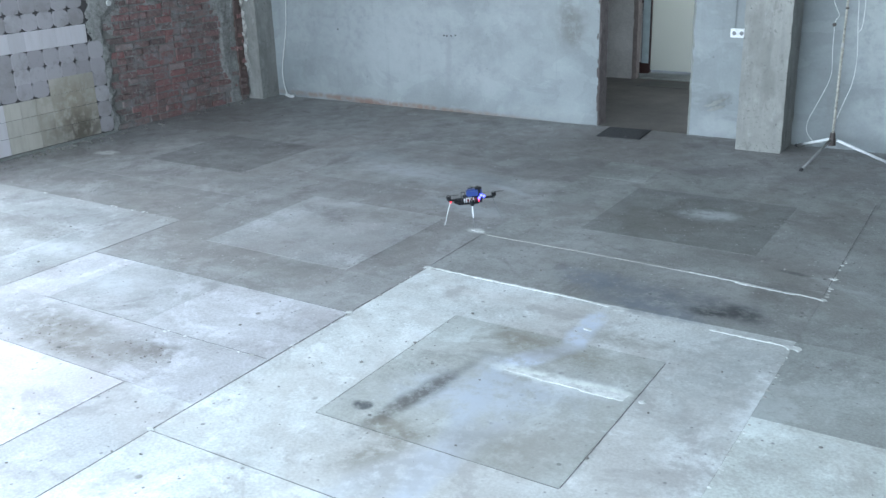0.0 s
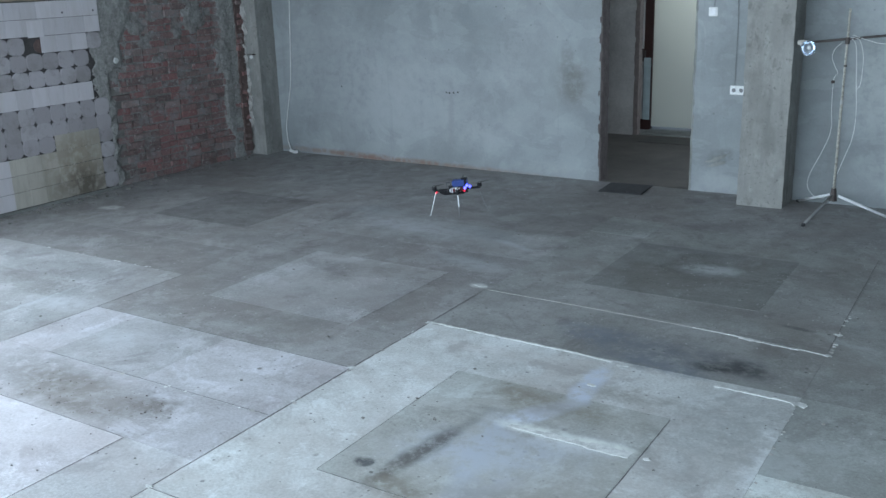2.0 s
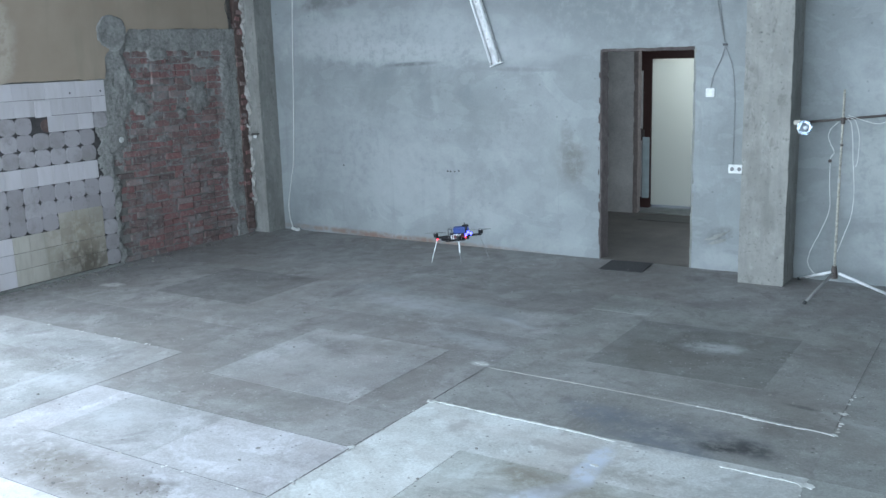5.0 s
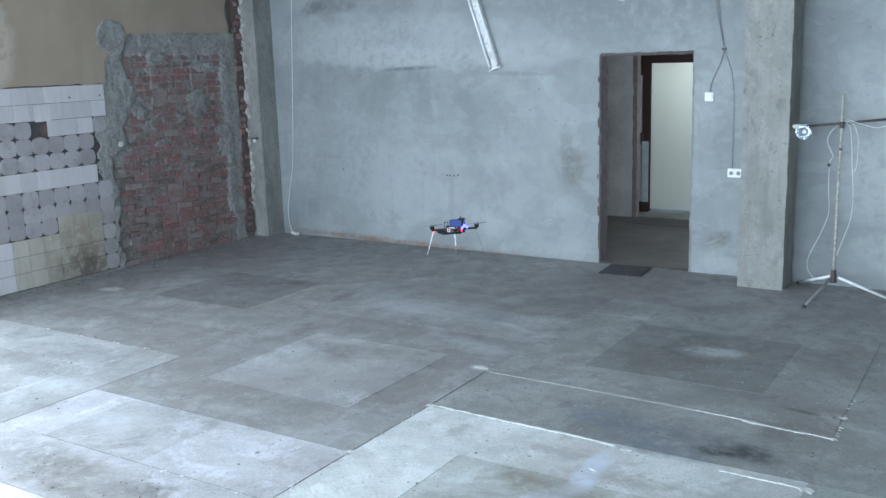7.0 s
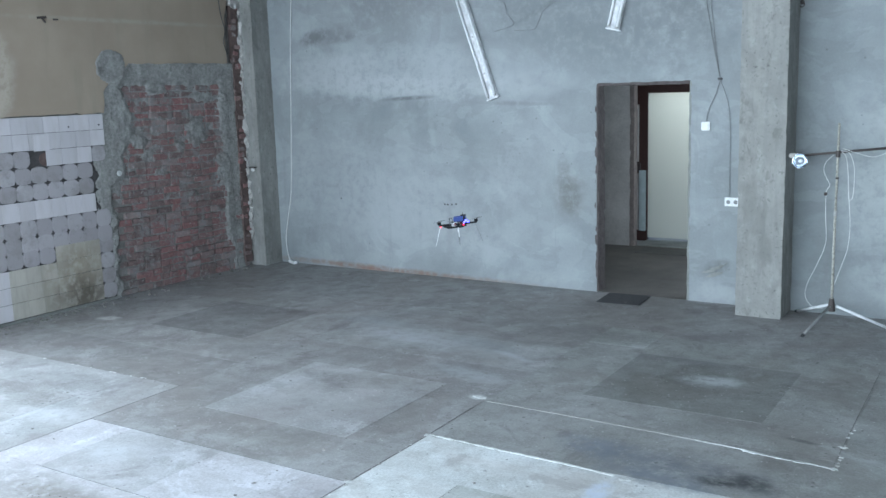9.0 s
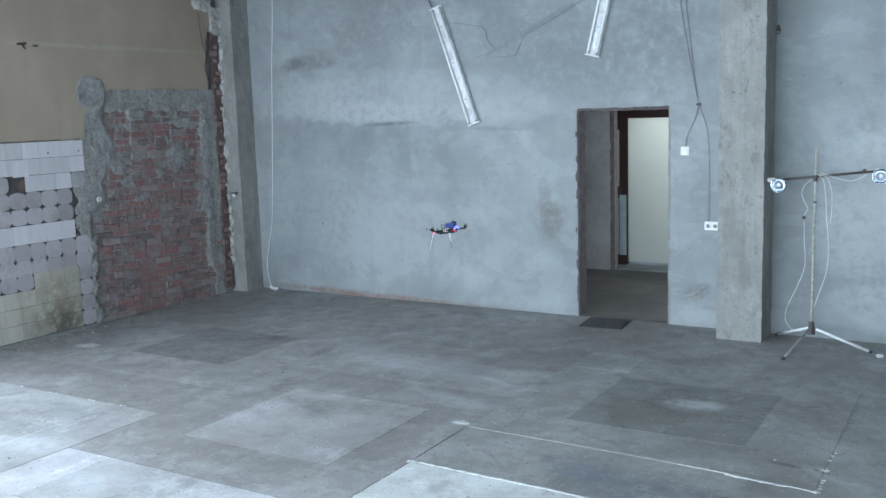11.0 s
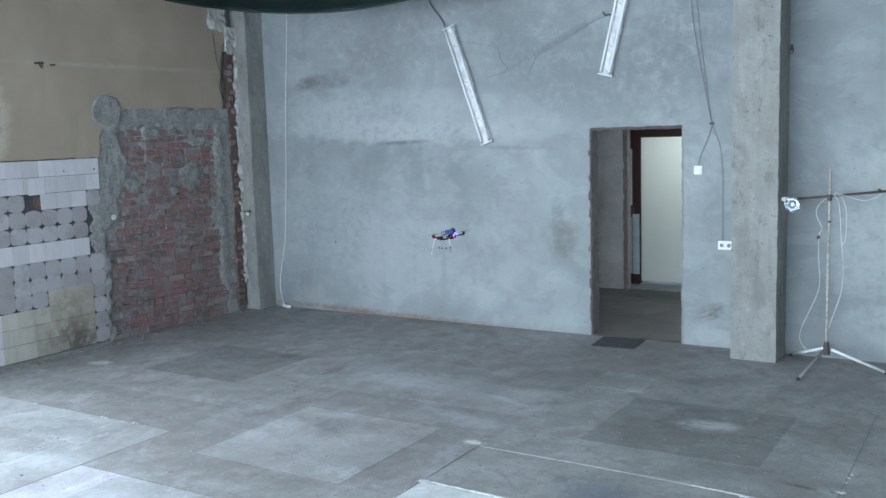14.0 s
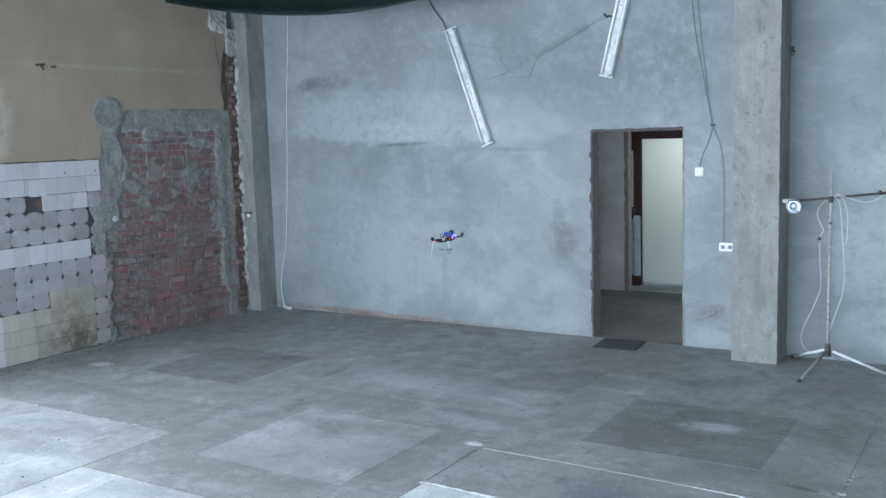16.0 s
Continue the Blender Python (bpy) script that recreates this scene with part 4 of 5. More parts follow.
# ---- the quadcopter ----
def quadcopter():
    q = thing("quadcopter", (5.8, -4.25, 0.44), "small black quadcopter drone with blue battery and lit lamps", "drone")
    part("bottom_plate", boxed(-0.11, -0.05, -0.012, 0.075, 0.05, -0.004, bevel=0.002), CARBON, q)
    part("top_plate", boxed(-0.06, -0.04, 0.024, 0.06, 0.04, 0.028, bevel=0.001), CARBON, q)
    part("electronics", boxed(-0.045, -0.03, -0.004, 0.045, 0.03, 0.022, bevel=0.004), RED, q, "dark red electronics stack")
    for x in (-0.05, 0.05):
        for y in (-0.034, 0.034):
            part("standoff", rodded((x, y, -0.004), (x, y, 0.026), 0.004), LEG_WHITE, q)
    bat = part("battery", boxed(-0.034, -0.03, 0.029, 0.078, 0.03, 0.075, bevel=0.008), BLUE, q, "blue wrapped battery")
    part("strap", boxed(0.05, -0.0315, 0.028, 0.066, 0.0315, 0.0765, bevel=0.001), CARBON, bat)
    part("receiver", boxed(0.03, -0.024, 0.074, 0.078, 0.022, 0.083, bevel=0.003), CARBON, q)
    part("antenna", rodded((0.045, 0, 0.07), (0.05, 0.01, 0.1), 0.0025), CARBON, q)
    for x in (-0.07, -0.045):
        part("camera_bracket", boxed(x - 0.003, -0.022, 0.0, x + 0.003, -0.017, 0.066), CABLE_DARK, q)
    part("camera_bracket", boxed(-0.073, -0.022, 0.062, -0.042, -0.017, 0.067), CABLE_DARK, q)
    for x in (-0.036, -0.012, 0.014):
        post = part("pale_bracket", boxed(x - 0.003, -0.047, -0.003, x + 0.003, -0.041, 0.028), LEG_WHITE, q, "pale plastic side bracket")
        part("foot", boxed(x - 0.007, -0.0465, -0.004, x + 0.007, -0.038, 0.0), LEG_WHITE, post)
    part("pale_bracket", boxed(-0.039, -0.0475, 0.024, 0.002, -0.0405, 0.029), LEG_WHITE, q, "pale plastic side bracket")
    part("undertray", boxed(-0.095, -0.04, -0.022, 0.05, 0.04, -0.0125, bevel=0.003), CARBON, q, "black tray under the frame")
    part("camera", boxed(-0.125, -0.022, -0.014, -0.068, 0.022, 0.014, bevel=0.005), CARBON, q, "black forward camera")
    props = []
    for i, ang in enumerate((0, 90, 180, 270)):
        c, s = math.cos(radians(ang)), math.sin(radians(ang))
        m = Matrix.Rotation(radians(ang), 4, "Z")
        arm = bmesh.new()
        box(arm, 0.045, -0.011, 0.001, 0.165, 0.011, 0.014, bevel=0.003)
        arm.transform(m)
        part("arm", arm, CARBON, q)
        mot = part("motor", rodded((0.16 * c, 0.16 * s, 0.014), (0.16 * c, 0.16 * s, 0.038), 0.0165, n=16), CARBON, q)
        part("motor_cap", rodded((0.16 * c, 0.16 * s, 0.036), (0.16 * c, 0.16 * s, 0.044), 0.005), STEEL, mot)
        rod_end = Vector((0.205 * c, 0.205 * s, -0.145 if ang == 270 else -0.168))
        leg = part("leg", rodded((0.15 * c, 0.15 * s, 0.003), tuple(Vector((0.15 * c, 0.15 * s, 0.003)).lerp(rod_end, 0.55)), 0.004 if ang == 270 else 0.0018 if ang == 0 else 0.003), CABLE_GREY if ang == 0 else LEG_WHITE, q, "long thin pale landing leg", True)
        part("leg_tip", rodded(tuple(Vector((0.15 * c, 0.15 * s, 0.003)).lerp(rod_end, 0.55)), tuple(rod_end), 0.003 if ang == 270 else 0.002, 0.002), LEG_DARK if ang == 270 else LEG_WHITE if ang == 180 else CABLE_GREY, leg, "leg tip")
        part("indicator_lamp", ball(0.006, (0.148 * c, 0.148 * s - 0.006, -0.003)), LED_RED, q, "lit red lamp") if ang == 180 else None
        bm = bmesh.new()
        for sgn in (1, -1):
            rows = []
            for k in range(6):
                u = k / 5
                x, w, tilt = sgn * (0.006 + 0.07 * u), 0.0065 * (1 - 0.55 * u ** 2) * (0.5 + 0.5 * min(1, u * 4)), 0.35 - 0.22 * u
                rows.append([bm.verts.new((x, sgn * w * e, 0.002 + w * e * tilt)) for e in (-1, 1)] + [bm.verts.new((x, sgn * w * e, 0.0034 + w * e * tilt)) for e in (1, -1)])
            for a, b in zip(rows, rows[1:]):
                for k in range(4):
                    bm.faces.new((a[k], a[(k + 1) % 4], b[(k + 1) % 4], b[k]))
            bm.faces.new(rows[0]), bm.faces.new(rows[-1])
        rod(bm, (0, 0, 0), (0, 0, 0.008), 0.008)
        bmesh.ops.recalc_face_normals(bm, faces=bm.faces)
        p = part("propeller", bm, PROP, q, "thin two-bladed propeller")
        p.matrix_basis = pose(0.16 * c, 0.16 * s, 0.04)
        props.append((p, 0.16 * c, 0.16 * s, 1 if i % 2 else -1))
    for x, y, z in ((0.056, -0.044, 0.022), (0.09, -0.02, 0.022), (0.07, -0.034, 0.036)):
        part("indicator_lamp", ball(0.0095, (x, y, z)), LED_BLUE, q, "lit blue lamp")
    part("indicator_lamp", ball(0.006, (0.05, -0.053, 0.004)), LED_RED, q, "lit red lamp")
    return q, props


DRONE, PROPS = quadcopter()


# ---- the stripped west wall ----
def west_wall():
    base = bpy.data.objects["wall_west"]
    rnd = random.Random(4)
    part("plaster", ragged_sheet([(-5.55, 2.165), (-2.62, 2.165), (-2.6, 2.4), (-2.5, 2.5), (-2.22, 2.72), (-0.62, 2.73), (-0.63, 3.3), (-0.52, 3.6), (-0.5, 3.76), (-0.82, 4.08), (-0.8, 4.98), (-5.55, 4.98)], 0.068, "x", -0.028, 1, 0.012, 0.07), CREAM, base, "stained cream painted plaster")
    part("plaster", ragged_sheet([(-12.4, 0.02), (-11.45, 0.02), (-11.45, 4.98), (-12.4, 4.98)], 0.068, "x", -0.028, 2, 0.004), CREAM, base)
    part("plaster", ragged_sheet([(-8.75, 0.02), (-8.25, 0.02), (-8.25, 4.98), (-8.75, 4.98)], 0.068, "x", -0.028, 3, 0.004), CREAM, base)
    # one coat of cement, proud round the bricks and thin over and between them
    def fbm(y, z, f, seed):
        v = Vector((y * f + seed, z * f, seed * 1.3))
        return noise.noise(v) + 0.5 * noise.noise(v * 2.1) + 0.28 * noise.noise(v * 4.3)

    def step(a, b, v):
        u = min(1, max(0, (v - a) / (b - a)))
        return u * u * (3 - 2 * u)

    BLOTCHES = [(-1.2, 1.87, 0.2, 0.22, 0.04), (-0.78, 1.36, 0.16, 0.22, 0.045), (-1.8, 2.42, 0.2, 0.08, 0.03), (-0.7, 0.75, 0.09, 0.55, 0.04), (-0.72, 2.0, 0.1, 0.5, 0.04),
                (-2.3, 2.0, 0.12, 0.4, 0.03), (-2.1, 1.8, 0.14, 0.1, 0.03), (-1.74, 1.42, 0.2, 0.06, 0.035), (-2.55, 1.5, 0.3, 0.18, 0.04), (-1.5, 1.7, 0.12, 0.07, 0.03), (-1.0, 2.3, 0.3, 0.08, 0.03), (-1.35, 1.1, 0.14, 0.04, 0.02)]

    def coat(y, z):
        wob = 0.07 * fbm(y, z, 5, 3) + 0.035 * fbm(y, z, 17, 8)
        inner = -0.026 + 0.019 * fbm(y, z, 3.1, 1) + 0.012 * fbm(y, z, 13, 5) + 0.006 * step(1.2, 2.3, z) - 0.01 * step(1.3, 0.6, z) + 0.006 * step(-1.6, -0.7, y)
        for py, pz, ry, rz, lift in BLOTCHES:
            inner += lift * step(1.15, 0.5, math.hypot((y - py) / ry, (z - pz) / rz) + wob * 4)
        side = -2.52 + 0.25 * step(1.3, 1.75, z)
        rim = max(step(side, side - 0.08, y + wob), step(2.44, 2.52, z + wob * 0.8), step(-0.76, -0.66, y + wob) * 0.8)
        h = inner * (1 - rim) + (0.022 + 0.007 * fbm(y, z, 9, 2) + 0.004 * fbm(y, z, 24, 6)) * rim
        gone = max(step(-2.64, -2.68, y + wob * 0.4), step(2.735, 2.75, z + wob * 0.25), step(-0.5, -0.47, y + wob * 0.3))
        if 1.05 < z < 1.75 and y > -2.86:
            gone = min(gone, step(-2.78, -2.83, y + wob))
        disc = step(0.225, 0.2, math.hypot(y + 2.47, z - 2.68) + wob * 0.3)
        h = h * (1 - gone) - 0.06 * gone
        return max(h, (0.05 + 0.006 * fbm(y, z, 8, 4)) * disc - 0.06 * (1 - disc))

    bm, rows, cell = bmesh.new(), [], 0.0165
    ny, nz = int(2.45 / cell), int(2.95 / cell)
    for a in range(ny + 1):
        rows.append([bm.verts.new((coat(-2.9 + a * cell, b * cell), -2.9 + a * cell, b * cell)) for b in range(nz + 1)])
    for p, q in zip(rows, rows[1:]):
        for b in range(nz):
            if max(p[b].co.x, q[b].co.x, p[b + 1].co.x, q[b + 1].co.x) > -0.045:
                bm.faces.new((p[b], q[b], q[b + 1], p[b + 1]))
    bmesh.ops.delete(bm, geom=[v for v in bm.verts if not v.link_faces], context="VERTS")
    part("cement_coat", bm, COAT, base, "rough grey cement smeared round and over the bricks", True)
    # rubble groove and broken white plaster edge beside the corner column
    part("broken_edge", lumpy_box(-0.028, -0.5, 0.06, 0.03, -0.37, 3.62, 0.045, 0.016, 11), RUBBLE, base, "broken dark red brick edge")
    bm, z = bmesh.new(), 0.38
    while z < 3.55:
        h, w, d = rnd.uniform(0.03, 0.16), rnd.uniform(0.015, 0.06), rnd.uniform(0.035, 0.075)
        g = bmesh.ops.create_icosphere(bm, subdivisions=2, radius=1, matrix=Matrix.Translation((d * 0.35, -0.345 + rnd.uniform(-0.02, 0.012), z + h / 2)) @ Matrix.Diagonal((d * 0.6, w, h * 0.75, 1)))
        for v in g["verts"]:
            v.co += noise.noise_vector(v.co * 22) * 0.03 + noise.noise_vector(v.co * 60) * 0.012
        z += h * rnd.uniform(0.8, 1.5)
    part("broken_edge", bm, CHALK_EDGE, base, "jagged white plaster edge")
    part("broken_edge", lumpy_box(-0.028, -0.52, 3.45, 0.06, -0.31, 3.78, 0.045, 0.035, 13), CHALK_EDGE, base)
    part("broken_edge", lumpy_box(-0.028, -0.8, 3.72, 0.055, -0.5, 4.1, 0.05, 0.035, 14), CHALK_EDGE, base)
    cable("crack", [(-0.0 + 0.04, -0.72, 3.7), (0.041, -0.68, 3.35), (0.041, -0.62, 3.15), (0.041, -0.66, 3.0), (0.041, -0.6, 2.85)], 0.006, CABLE_DARK, base)
    hk = thing("pipe_stub", (0.16, -0.33, 1.345), "short white pipe stub with a dark cap", "pipe")
    part("pipe", rodded((-0.06, -0.005, -0.03), (0.0, -0.06, -0.03), 0.022), WHITE, hk)
    part("cap", boxed(-0.07, -0.065, -0.006, 0.02, 0.0, 0.008, bevel=0.003), DARK_STEEL, hk)
    fx = thing("wall_fixing", (0.04, -3.3, 3.19), "small rusty steel fixing stuck in cream plaster", "fixing")
    part("bolt", rodded((0, -0.06, 0), (0, 0.05, 0.01), 0.012), DARK_STEEL, fx)
    part("bolt", rodded((0, 0.0, 0), (0.05, 0.0, -0.05), 0.01), DARK_STEEL, fx)
    part("bolt", rodded((0, 0.13, -0.01), (0.02, 0.18, -0.01), 0.01), DARK_STEEL, fx)
    lamp = thing("ceramic_insulator", (0.01, -2.47, 1.46), "pale ceramic insulator set in the brick wall", "insulator")
    part("body", rodded((-0.02, 0, 0), (0.03, 0, 0), 0.038, 0.03), CHALK, lamp)
    # bricks
    shapes = []
    for k in range(6):
        bm = boxed(-0.04, -0.118, -0.034, 0.0, 0.118, 0.034, bevel=0.005)
        for v in bm.verts:
            v.co += noise.noise_vector(v.co * 14 + Vector((k * 3.1, 0, 0))) * 0.011
        shapes.append(mesh_of(bm, "brick", BRICK))
    for row in range(30):
        z, y = 0.038 + row * 0.0825, -2.56 + (0.125 if row % 2 else 0.0)
        while y < -0.62:
            short = rnd.random() < 0.3
            b = new("brick", rnd.choice(shapes))
            b.parent = base
            sy = 0.5 if short else 1.0
            b.matrix_basis = pose(rnd.choice((-0.016, -0.006, 0.0, 0.006)) + rnd.uniform(-0.005, 0.005), y + 0.125 * sy, z + rnd.uniform(-0.006, 0.006), rnd.uniform(-2, 2), 0, rnd.uniform(-3, 3)) @ Matrix.Diagonal((1, sy, 1, 1))
            y += 0.25 * sy + rnd.uniform(0, 0.008)
    for row in range(42):
        b = new("brick", rnd.choice(shapes))
        b.parent = base
        b.matrix_basis = pose(0.022 + rnd.uniform(-0.01, 0.022), -0.44 + rnd.uniform(-0.03, 0.03), 0.1 + row * 0.0835, rnd.uniform(-9, 9), rnd.uniform(-12, 12), rnd.uniform(-14, 14)) @ Matrix.Diagonal((1.2, rnd.uniform(0.25, 0.52), rnd.uniform(0.7, 1), 1))
    # tiles and the adhesive of lost tiles
    part("tile_backing", boxed(-0.029, -5.55, 0.0, 0.012, -2.64, 2.15), DARK_MORTAR, base)
    white = mesh_of(boxed(-0.004, -0.0955, -0.0865, 0.004, 0.0955, 0.0865, bevel=0.0015), "tile", WHITE_TILE)
    cream = mesh_of(boxed(-0.004, -0.0955, -0.0865, 0.004, 0.0955, 0.0865, bevel=0.0015), "tile", CREAM_TILE)
    pads = []
    for k in range(5):
        bm, ring = bmesh.new(), []
        for x, grow in ((-0.008, 1.0), (0.004, 1.0), (0.009, 0.93)):
            lvl = []
            for j in range(16):
                a = 2 * math.pi * j / 16 + 0.05 * math.sin(k + j)
                r = (abs(math.cos(a)) ** 3.4 + abs(math.sin(a)) ** 3.4) ** (-1 / 3.4) * (1 + 0.035 * math.sin(j * 2.3 + k * 1.7))
                lvl.append(bm.verts.new((x, 0.1 * r * math.cos(a) * grow, 0.0905 * r * math.sin(a) * grow)))
            ring.append(lvl)
        for a, b in zip(ring, ring[1:]):
            for j in range(16):
                bm.faces.new((a[j], a[(j + 1) % 16], b[(j + 1) % 16], b[j]))
        bm.faces.new(ring[-1])
        bmesh.ops.recalc_face_normals(bm, faces=bm.faces)
        pads.append(mesh_of(bm, "adhesive_pad", PAD))
    DOTS = [(-3.1, 2.03), (-2.7, 2.035)]
    heights = [2.069, 1.892, 1.714, 1.537, 1.360, 1.169, 0.975, 0.8, 0.655, 0.48, 0.303, 0.126]
    for r, z in enumerate(heights):
        for c in range(14):
            y = -2.735 - 0.193 * c
            kind = "pad"
            if r in (0, 1):
                kind = "white"
            elif r == 2:
                kind = "white" if 1 <= c <= 3 else "pad"
            elif r == 5:
                kind = "white" if c >= 1 else ""
            elif r >= 8:
                kind = "pad" if c == 0 else "cream" if (c <= 3 or r >= 9) else "pad"
                if kind == "cream" and c >= 7 and r >= 9:
                    kind = "white"
            if r in (3, 4) and c == 0 or not kind or (r == 2 and c == 4):
                continue
            tilt = rnd.uniform(-0.5, 0.5)
            if kind == "pad":
                t = new("adhesive_pad", rnd.choice(pads))
                t.matrix_basis = pose(0.018 + rnd.uniform(-0.003, 0.003), y, z, rnd.choice((0, 180)) + tilt * 3, 0, 0) @ Matrix.Diagonal((1, 1, 1.09 if r in (6, 7) else 1, 1))
            else:
                t = new("tile", white if kind == "white" else cream)
                t.matrix_basis = pose(0.03 + rnd.uniform(0, 0.002), y, z, tilt * 0.6, 0, 0) @ Matrix.Diagonal((1, 1, 1.16 if r == 5 else 1, 1))
            t.parent = base
    for y, z in DOTS:
        part("drill_hole", rodded((0.03, y, z), (0.0362, y, z), 0.011, n=10), CABLE_DARK, base)
    t = new("tile", white)
    t.matrix_basis, t.parent = pose(0.045, -3.46, 1.88, 1, 4, 0), base
    t = part("plaster", boxed(0.01, -5.55, 0.0, 0.046, -2.64, 0.03, bevel=0.008), CEMENT, base, "cement skirting under the tiles")
    part("hole", rodded((0.0, -3.42, 1.7), (0.0185, -3.42, 1.7), 0.07, n=12), RUBBLE, base, "dark hole in the adhesive")


west_wall()


# ---- floor: screed panels, joints, filled cracks ----
def floor():
    fl = structure("floor", boxed(-0.4, -12.8, -0.3, ROOM_X + 0.3, 7.0, 0.0), FLOOR, "worn patched concrete floor with joints and stains", "floor")
    fl.color = (0.84, 0.82, 0.81, 1)
    # tone mixes screed colour with the stronger light on the near floor, painted in
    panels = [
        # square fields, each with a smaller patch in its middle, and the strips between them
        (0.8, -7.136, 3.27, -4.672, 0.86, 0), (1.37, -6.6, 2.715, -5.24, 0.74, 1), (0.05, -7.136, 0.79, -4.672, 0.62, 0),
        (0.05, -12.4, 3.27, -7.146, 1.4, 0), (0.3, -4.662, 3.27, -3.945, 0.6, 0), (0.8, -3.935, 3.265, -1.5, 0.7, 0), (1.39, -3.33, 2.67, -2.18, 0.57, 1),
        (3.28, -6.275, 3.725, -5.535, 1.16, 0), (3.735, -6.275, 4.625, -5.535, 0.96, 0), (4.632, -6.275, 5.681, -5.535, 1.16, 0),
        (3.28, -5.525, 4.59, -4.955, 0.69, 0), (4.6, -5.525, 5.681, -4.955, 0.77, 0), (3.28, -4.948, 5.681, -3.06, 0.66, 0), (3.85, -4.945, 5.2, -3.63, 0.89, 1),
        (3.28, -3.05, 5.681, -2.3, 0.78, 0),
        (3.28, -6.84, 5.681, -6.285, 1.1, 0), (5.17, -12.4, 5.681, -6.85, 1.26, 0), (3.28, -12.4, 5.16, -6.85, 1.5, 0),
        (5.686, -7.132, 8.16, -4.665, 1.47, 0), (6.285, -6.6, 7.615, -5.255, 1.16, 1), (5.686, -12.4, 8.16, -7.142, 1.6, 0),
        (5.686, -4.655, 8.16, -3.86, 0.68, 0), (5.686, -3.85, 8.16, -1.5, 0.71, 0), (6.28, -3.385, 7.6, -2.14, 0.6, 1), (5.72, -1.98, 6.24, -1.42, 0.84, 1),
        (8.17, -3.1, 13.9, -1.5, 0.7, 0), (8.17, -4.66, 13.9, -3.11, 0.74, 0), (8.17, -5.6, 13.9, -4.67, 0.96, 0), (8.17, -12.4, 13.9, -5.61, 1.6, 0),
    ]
    part("screed_panel", boxed(2.0, 0.02, -0.01, 8.0, 3.14, 0.0015), LOBBY_FLOOR, fl, "dark brown worn lobby screed")
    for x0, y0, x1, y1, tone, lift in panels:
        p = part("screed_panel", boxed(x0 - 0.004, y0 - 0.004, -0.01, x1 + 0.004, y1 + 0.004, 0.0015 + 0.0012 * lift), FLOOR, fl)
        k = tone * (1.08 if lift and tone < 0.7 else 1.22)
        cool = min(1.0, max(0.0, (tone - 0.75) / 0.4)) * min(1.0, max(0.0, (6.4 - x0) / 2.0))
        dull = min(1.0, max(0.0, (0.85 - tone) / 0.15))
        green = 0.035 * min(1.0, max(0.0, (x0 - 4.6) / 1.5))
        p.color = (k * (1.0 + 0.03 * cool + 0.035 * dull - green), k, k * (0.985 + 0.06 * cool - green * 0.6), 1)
    rnd = random.Random(9)
    for pts, w in [([(5.685, -4.62), (5.675, -5.45), (5.68, -6.28), (5.685, -7.13), (5.69, -8.6)], 0.0017), ([(5.69, -7.137), (6.9, -7.135), (8.1, -7.13)], 0.0017), ([(3.7, -6.278), (4.7, -6.275), (5.66, -6.27)], 0.0011),
                   ([(6.29, -6.605), (7.0, -6.606), (7.62, -6.607)], 0.0017), ([(7.625, -6.6), (7.625, -5.9), (7.62, -5.27)], 0.0017), ([(6.286, -6.6), (6.288, -6.0), (6.29, -5.27)], 0.0011),
                   ([(8.16, -3.9), (8.15, -2.9), (8.14, -1.8)], 0.0017), ([(5.16, -6.85), (5.158, -7.4), (5.16, -8.0)], 0.0011), ([(4.0, -6.848), (4.6, -6.846), (5.16, -6.85)], 0.0011),
                   ([(5.68, -4.6), (5.672, -4.2), (5.67, -3.85)], 0.0011), ([(3.28, -5.53), (4.4, -5.528), (5.66, -5.53)], 0.0011), ([(3.275, -6.27), (3.273, -5.5), (3.275, -4.67)], 0.0011), ([(5.68, -3.845), (6.6, -3.85), (7.3, -3.87)], 0.0011)]:
        part("joint", ragged_sheet([(x - w, y - w) for x, y in pts] + [(x + w, y + w) for x, y in reversed(pts)], 0.0027, "z", 0.0005, rnd.randrange(99), 0.0012, 0.05), JOINT, fl)
    for pts, w in [([(5.69, -4.64), (6.2, -4.652), (6.7, -4.66), (7.05, -4.69)], 0.008), ([(7.7, -4.73), (7.95, -4.74), (8.16, -4.745)], 0.008), ([(7.3, -3.9), (7.6, -3.92), (7.9, -3.95), (8.17, -3.98)], 0.005), ([(7.62, -3.94), (7.8, -3.95), (8.0, -3.965)], 0.012),
                   ([(6.9, -5.735), (7.0, -5.735), (7.1, -5.735)], 0.013), ([(7.1, -5.735), (7.25, -5.736), (7.35, -5.737)], 0.024), ([(7.35, -5.737), (7.48, -5.735), (7.58, -5.73)], 0.034)]:
        part("filled_crack", ragged_sheet([(x - min(w * 0.3, 0.004), y - w) for x, y in pts] + [(x + min(w * 0.3, 0.004), y + w) for x, y in reversed(pts)], 0.004, "z", 0.0008, rnd.randrange(99), min(w * 0.8, 0.007), 0.025), CHALK, fl, "white filler in a joint")
    part("filled_crack", ragged_sheet([(5.7, -3.857), (6.5, -3.872), (7.3, -3.902), (7.3, -3.898), (6.5, -3.868), (5.7, -3.853)], 0.003, "z", 0.0008, 77, 0.0012, 0.03), CHALK_EDGE, fl, "pale filler in a hairline joint")
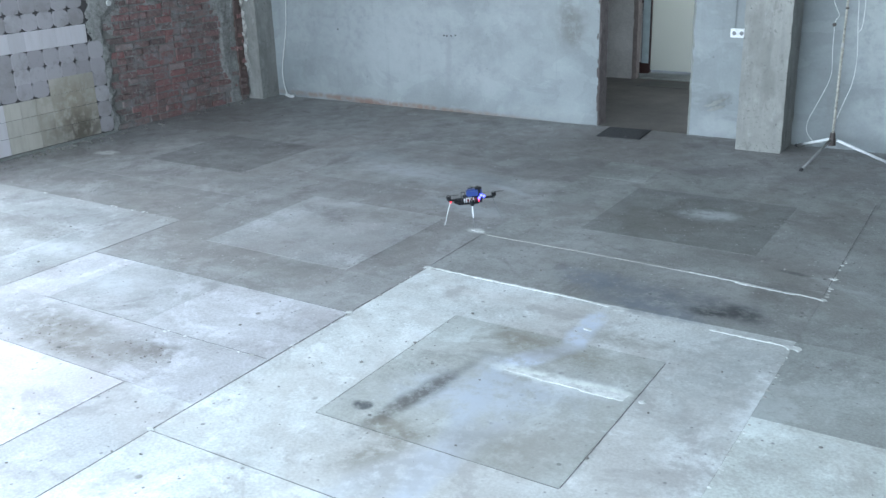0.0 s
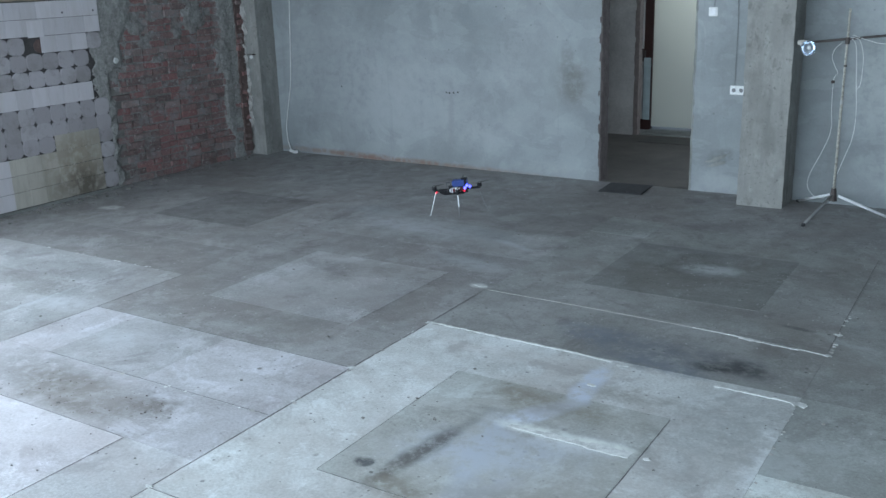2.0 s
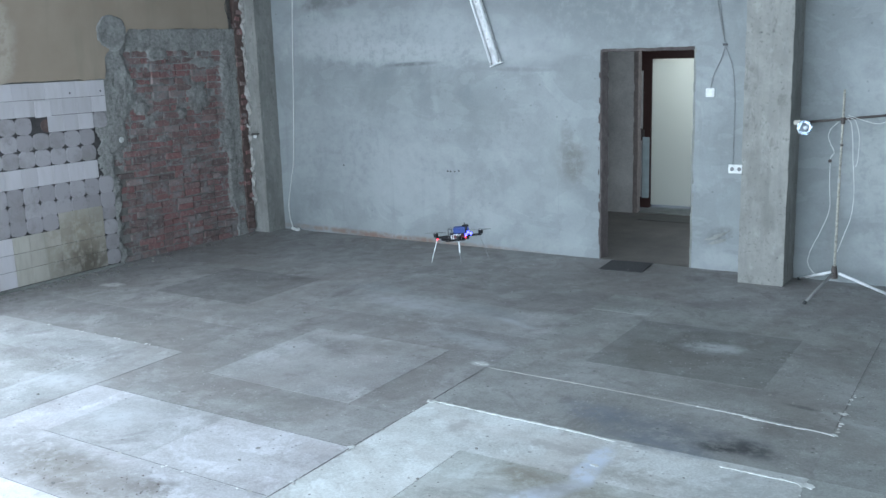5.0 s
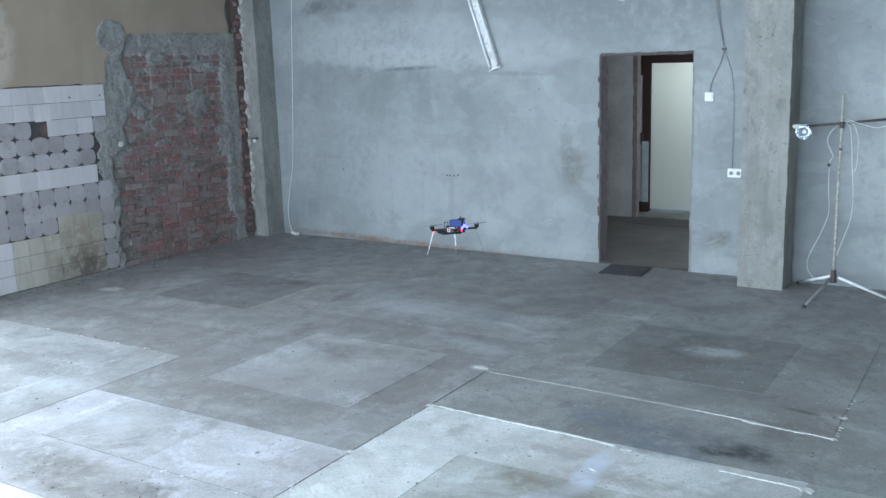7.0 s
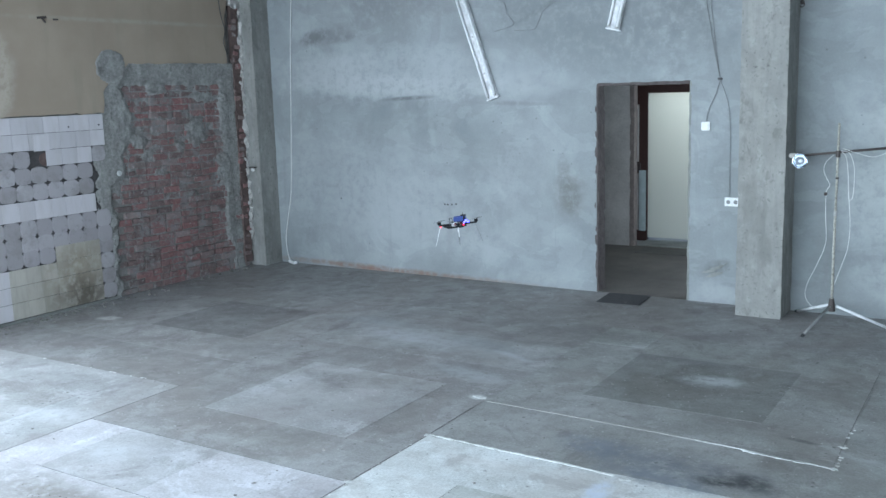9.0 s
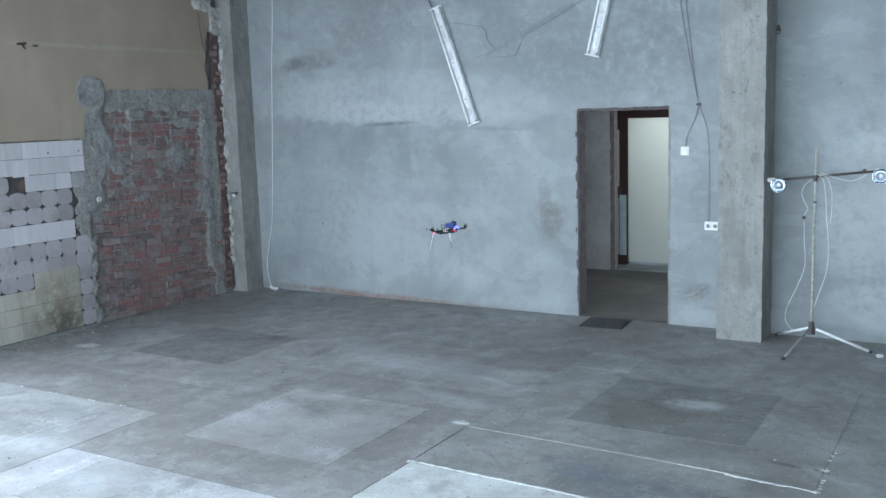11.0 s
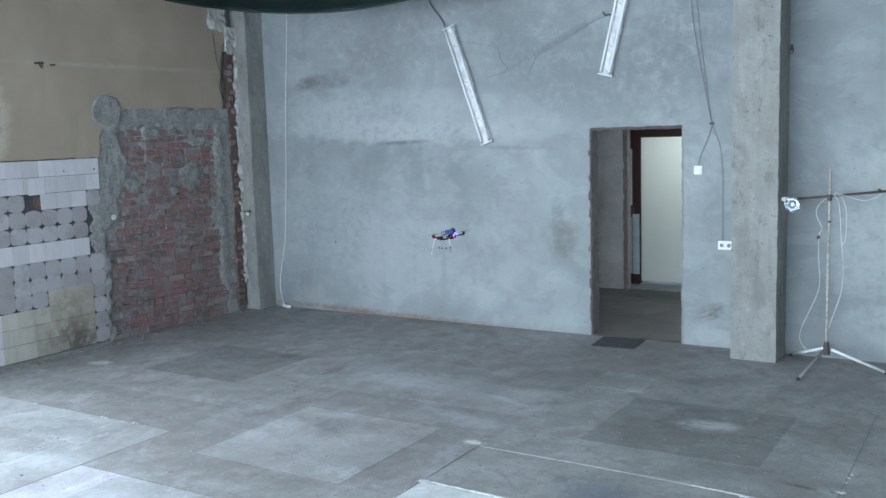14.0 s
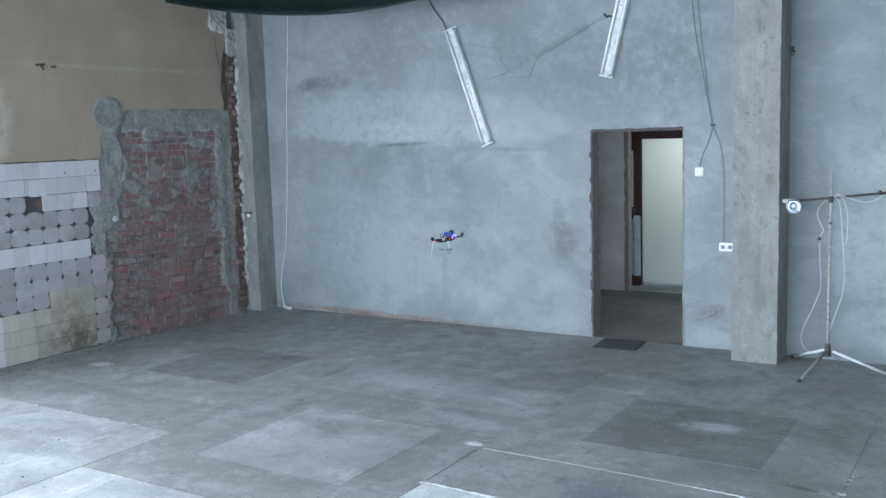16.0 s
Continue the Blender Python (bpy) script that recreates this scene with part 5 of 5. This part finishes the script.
    for x, y, r in [(5.69, -4.65, 0.035), (5.675, -5.53, 0.035), (7.12, -4.71, 0.045), (8.17, -4.76, 0.05), (8.17, -3.98, 0.03), (5.68, -7.13, 0.025), (7.66, -5.73, 0.025), (5.6, -3.8, 0.05), (8.16, -3.6, 0.03), (8.18, -6.4, 0.04), (7.08, -5.06, 0.03)]:
        ring = [(x + r * rnd.uniform(0.4, 1.2) * math.cos(a), y + 0.7 * r * rnd.uniform(0.4, 1.2) * math.sin(a)) for a in (k * math.pi / 7 for k in range(14))]
        part("filler_spot", ragged_sheet(ring, 0.004, "z", 0.001, rnd.randrange(99), 0.006, 0.02), CHALK, fl)
    # crumbs of filler along the joints
    for x0, y0, x1, y1, n in ((8.165, -3.2, 8.17, -4.0, 12), (8.17, -4.85, 8.175, -6.6, 16), (5.684, -4.7, 5.684, -6.2, 14), (1.3, -4.668, 3.25, -4.668, 16), (4.2, -6.28, 5.6, -6.28, 10)):
        for k in range(n):
            u, r = rnd.random(), rnd.choice((0.006, 0.008, 0.011, 0.016))
            x, y = x0 + (x1 - x0) * u + rnd.uniform(-0.012, 0.012), y0 + (y1 - y0) * u + rnd.uniform(-0.012, 0.012)
            part("filler_spot", ragged_sheet([(x + r * rnd.uniform(0.5, 1.4) * math.cos(a), y + r * rnd.uniform(0.4, 1.0) * math.sin(a)) for a in (j * math.pi / 3 for j in range(6))], 0.0035, "z", 0.001, k, 0.002, 0.03), CHALK if k % 3 else CHALK_EDGE, fl)
    # brown crumbs on the stained strip
    bm = bmesh.new()
    for cx, cy, sx, sy in ((4.3, -6.6, 0.22, 0.09), (4.95, -6.52, 0.16, 0.07), (4.55, -6.75, 0.4, 0.06)):
        for _ in range(34):
            r = rnd.choice((0.002, 0.003, 0.004, 0.006))
            bmesh.ops.create_icosphere(bm, subdivisions=1, radius=r, matrix=Matrix.Translation((rnd.gauss(cx, sx), rnd.gauss(cy, sy), 0.0025 + r * 0.3)) @ Matrix.Diagonal((1, rnd.uniform(0.6, 1), 0.5, 1)))
    tagged(part("dirt", bm, RUBBLE), "brown crumbs of dirt on the stained floor", "dirt", "", "stuff")
    # grit
    bm = bmesh.new()
    for _ in range(420):
        x, y = rnd.uniform(0.3, 10), rnd.uniform(-8.5, -0.3)
        r = rnd.choice((0.003, 0.004, 0.005, 0.008, 0.012))
        bmesh.ops.create_icosphere(bm, subdivisions=1, radius=r, matrix=Matrix.Translation((x, y, 0.0025 + r * 0.3)) @ Matrix.Diagonal((1, rnd.uniform(0.6, 1), 0.5, 1)))
    for _ in range(160):
        x, y = 0.06 + abs(rnd.gauss(0, 0.16)), rnd.uniform(-4.4, -0.6)
        r = rnd.choice((0.006, 0.008, 0.011, 0.016, 0.022))
        bmesh.ops.create_icosphere(bm, subdivisions=1, radius=r, matrix=Matrix.Translation((x, y, 0.002 + r * 0.3)) @ Matrix.Rotation(rnd.uniform(0, 3), 4, "Z") @ Matrix.Diagonal((1, rnd.uniform(0.5, 1), 0.55, 1)))
    tagged(part("grit", bm, MORTAR), "scattered crumbs of mortar and grit on the floor", "grit", "", "stuff")


floor()


# ---- movement ----
def motions():
    # seconds, place, tilt to the side
    path = [
        (0, 5.815, -4.249, 0.434, -4.0),
        (0.5, 5.788, -4.279, 0.405, -3.9),
        (1, 5.720, -4.247, 0.586, -3.8),
        (1.5, 5.682, -4.235, 0.707, -3.6),
        (2, 5.662, -4.203, 0.878, -3.5),
        (2.5, 5.670, -4.189, 0.938, -3.5),
        (3, 5.677, -4.175, 0.996, -3.5),
        (3.5, 5.686, -4.167, 1.025, -3.5),
        (4, 5.650, -4.133, 1.049, -3.5),
        (6.5, 5.616, -4.153, 1.131, -1.8),
        (7, 5.572, -4.086, 1.151, -1.5),
        (7.5, 5.432, -3.848, 1.175, -2.1),
        (8, 5.276, -3.604, 1.218, -2.8),
        (8.5, 5.078, -3.249, 1.202, -3.4),
        (9, 4.873, -2.856, 1.191, -4.0),
        (11.5, 4.379, -1.862, 1.261, -4.8),
        (12, 4.244, -1.674, 1.262, -5.0),
        (12.5, 4.127, -1.553, 1.286, -5.0),
        (13, 4.034, -1.495, 1.288, -5.0),
        (13.5, 3.958, -1.425, 1.290, -5.0),
        (14, 3.914, -1.337, 1.277, -5.0),
        (14.5, 3.969, -1.371, 1.274, -5.5),
        (15, 3.976, -1.334, 1.273, -6.0),
        (15.5, 3.950, -1.316, 1.273, -6.5),
        (16, 3.880, -1.326, 1.270, -7.0),
    ]
    walk(DRONE, [(t, pose(x, y, z - (0.028 if t < 10 else 0.042), 0, roll, 33)) for t, x, y, z, roll in path])
    for p, x, y, way in PROPS:
        walk(p, [(k / 15, pose(x, y, 0.04, 0, 0, way * 77 * k)) for k in range(241)])


motions()
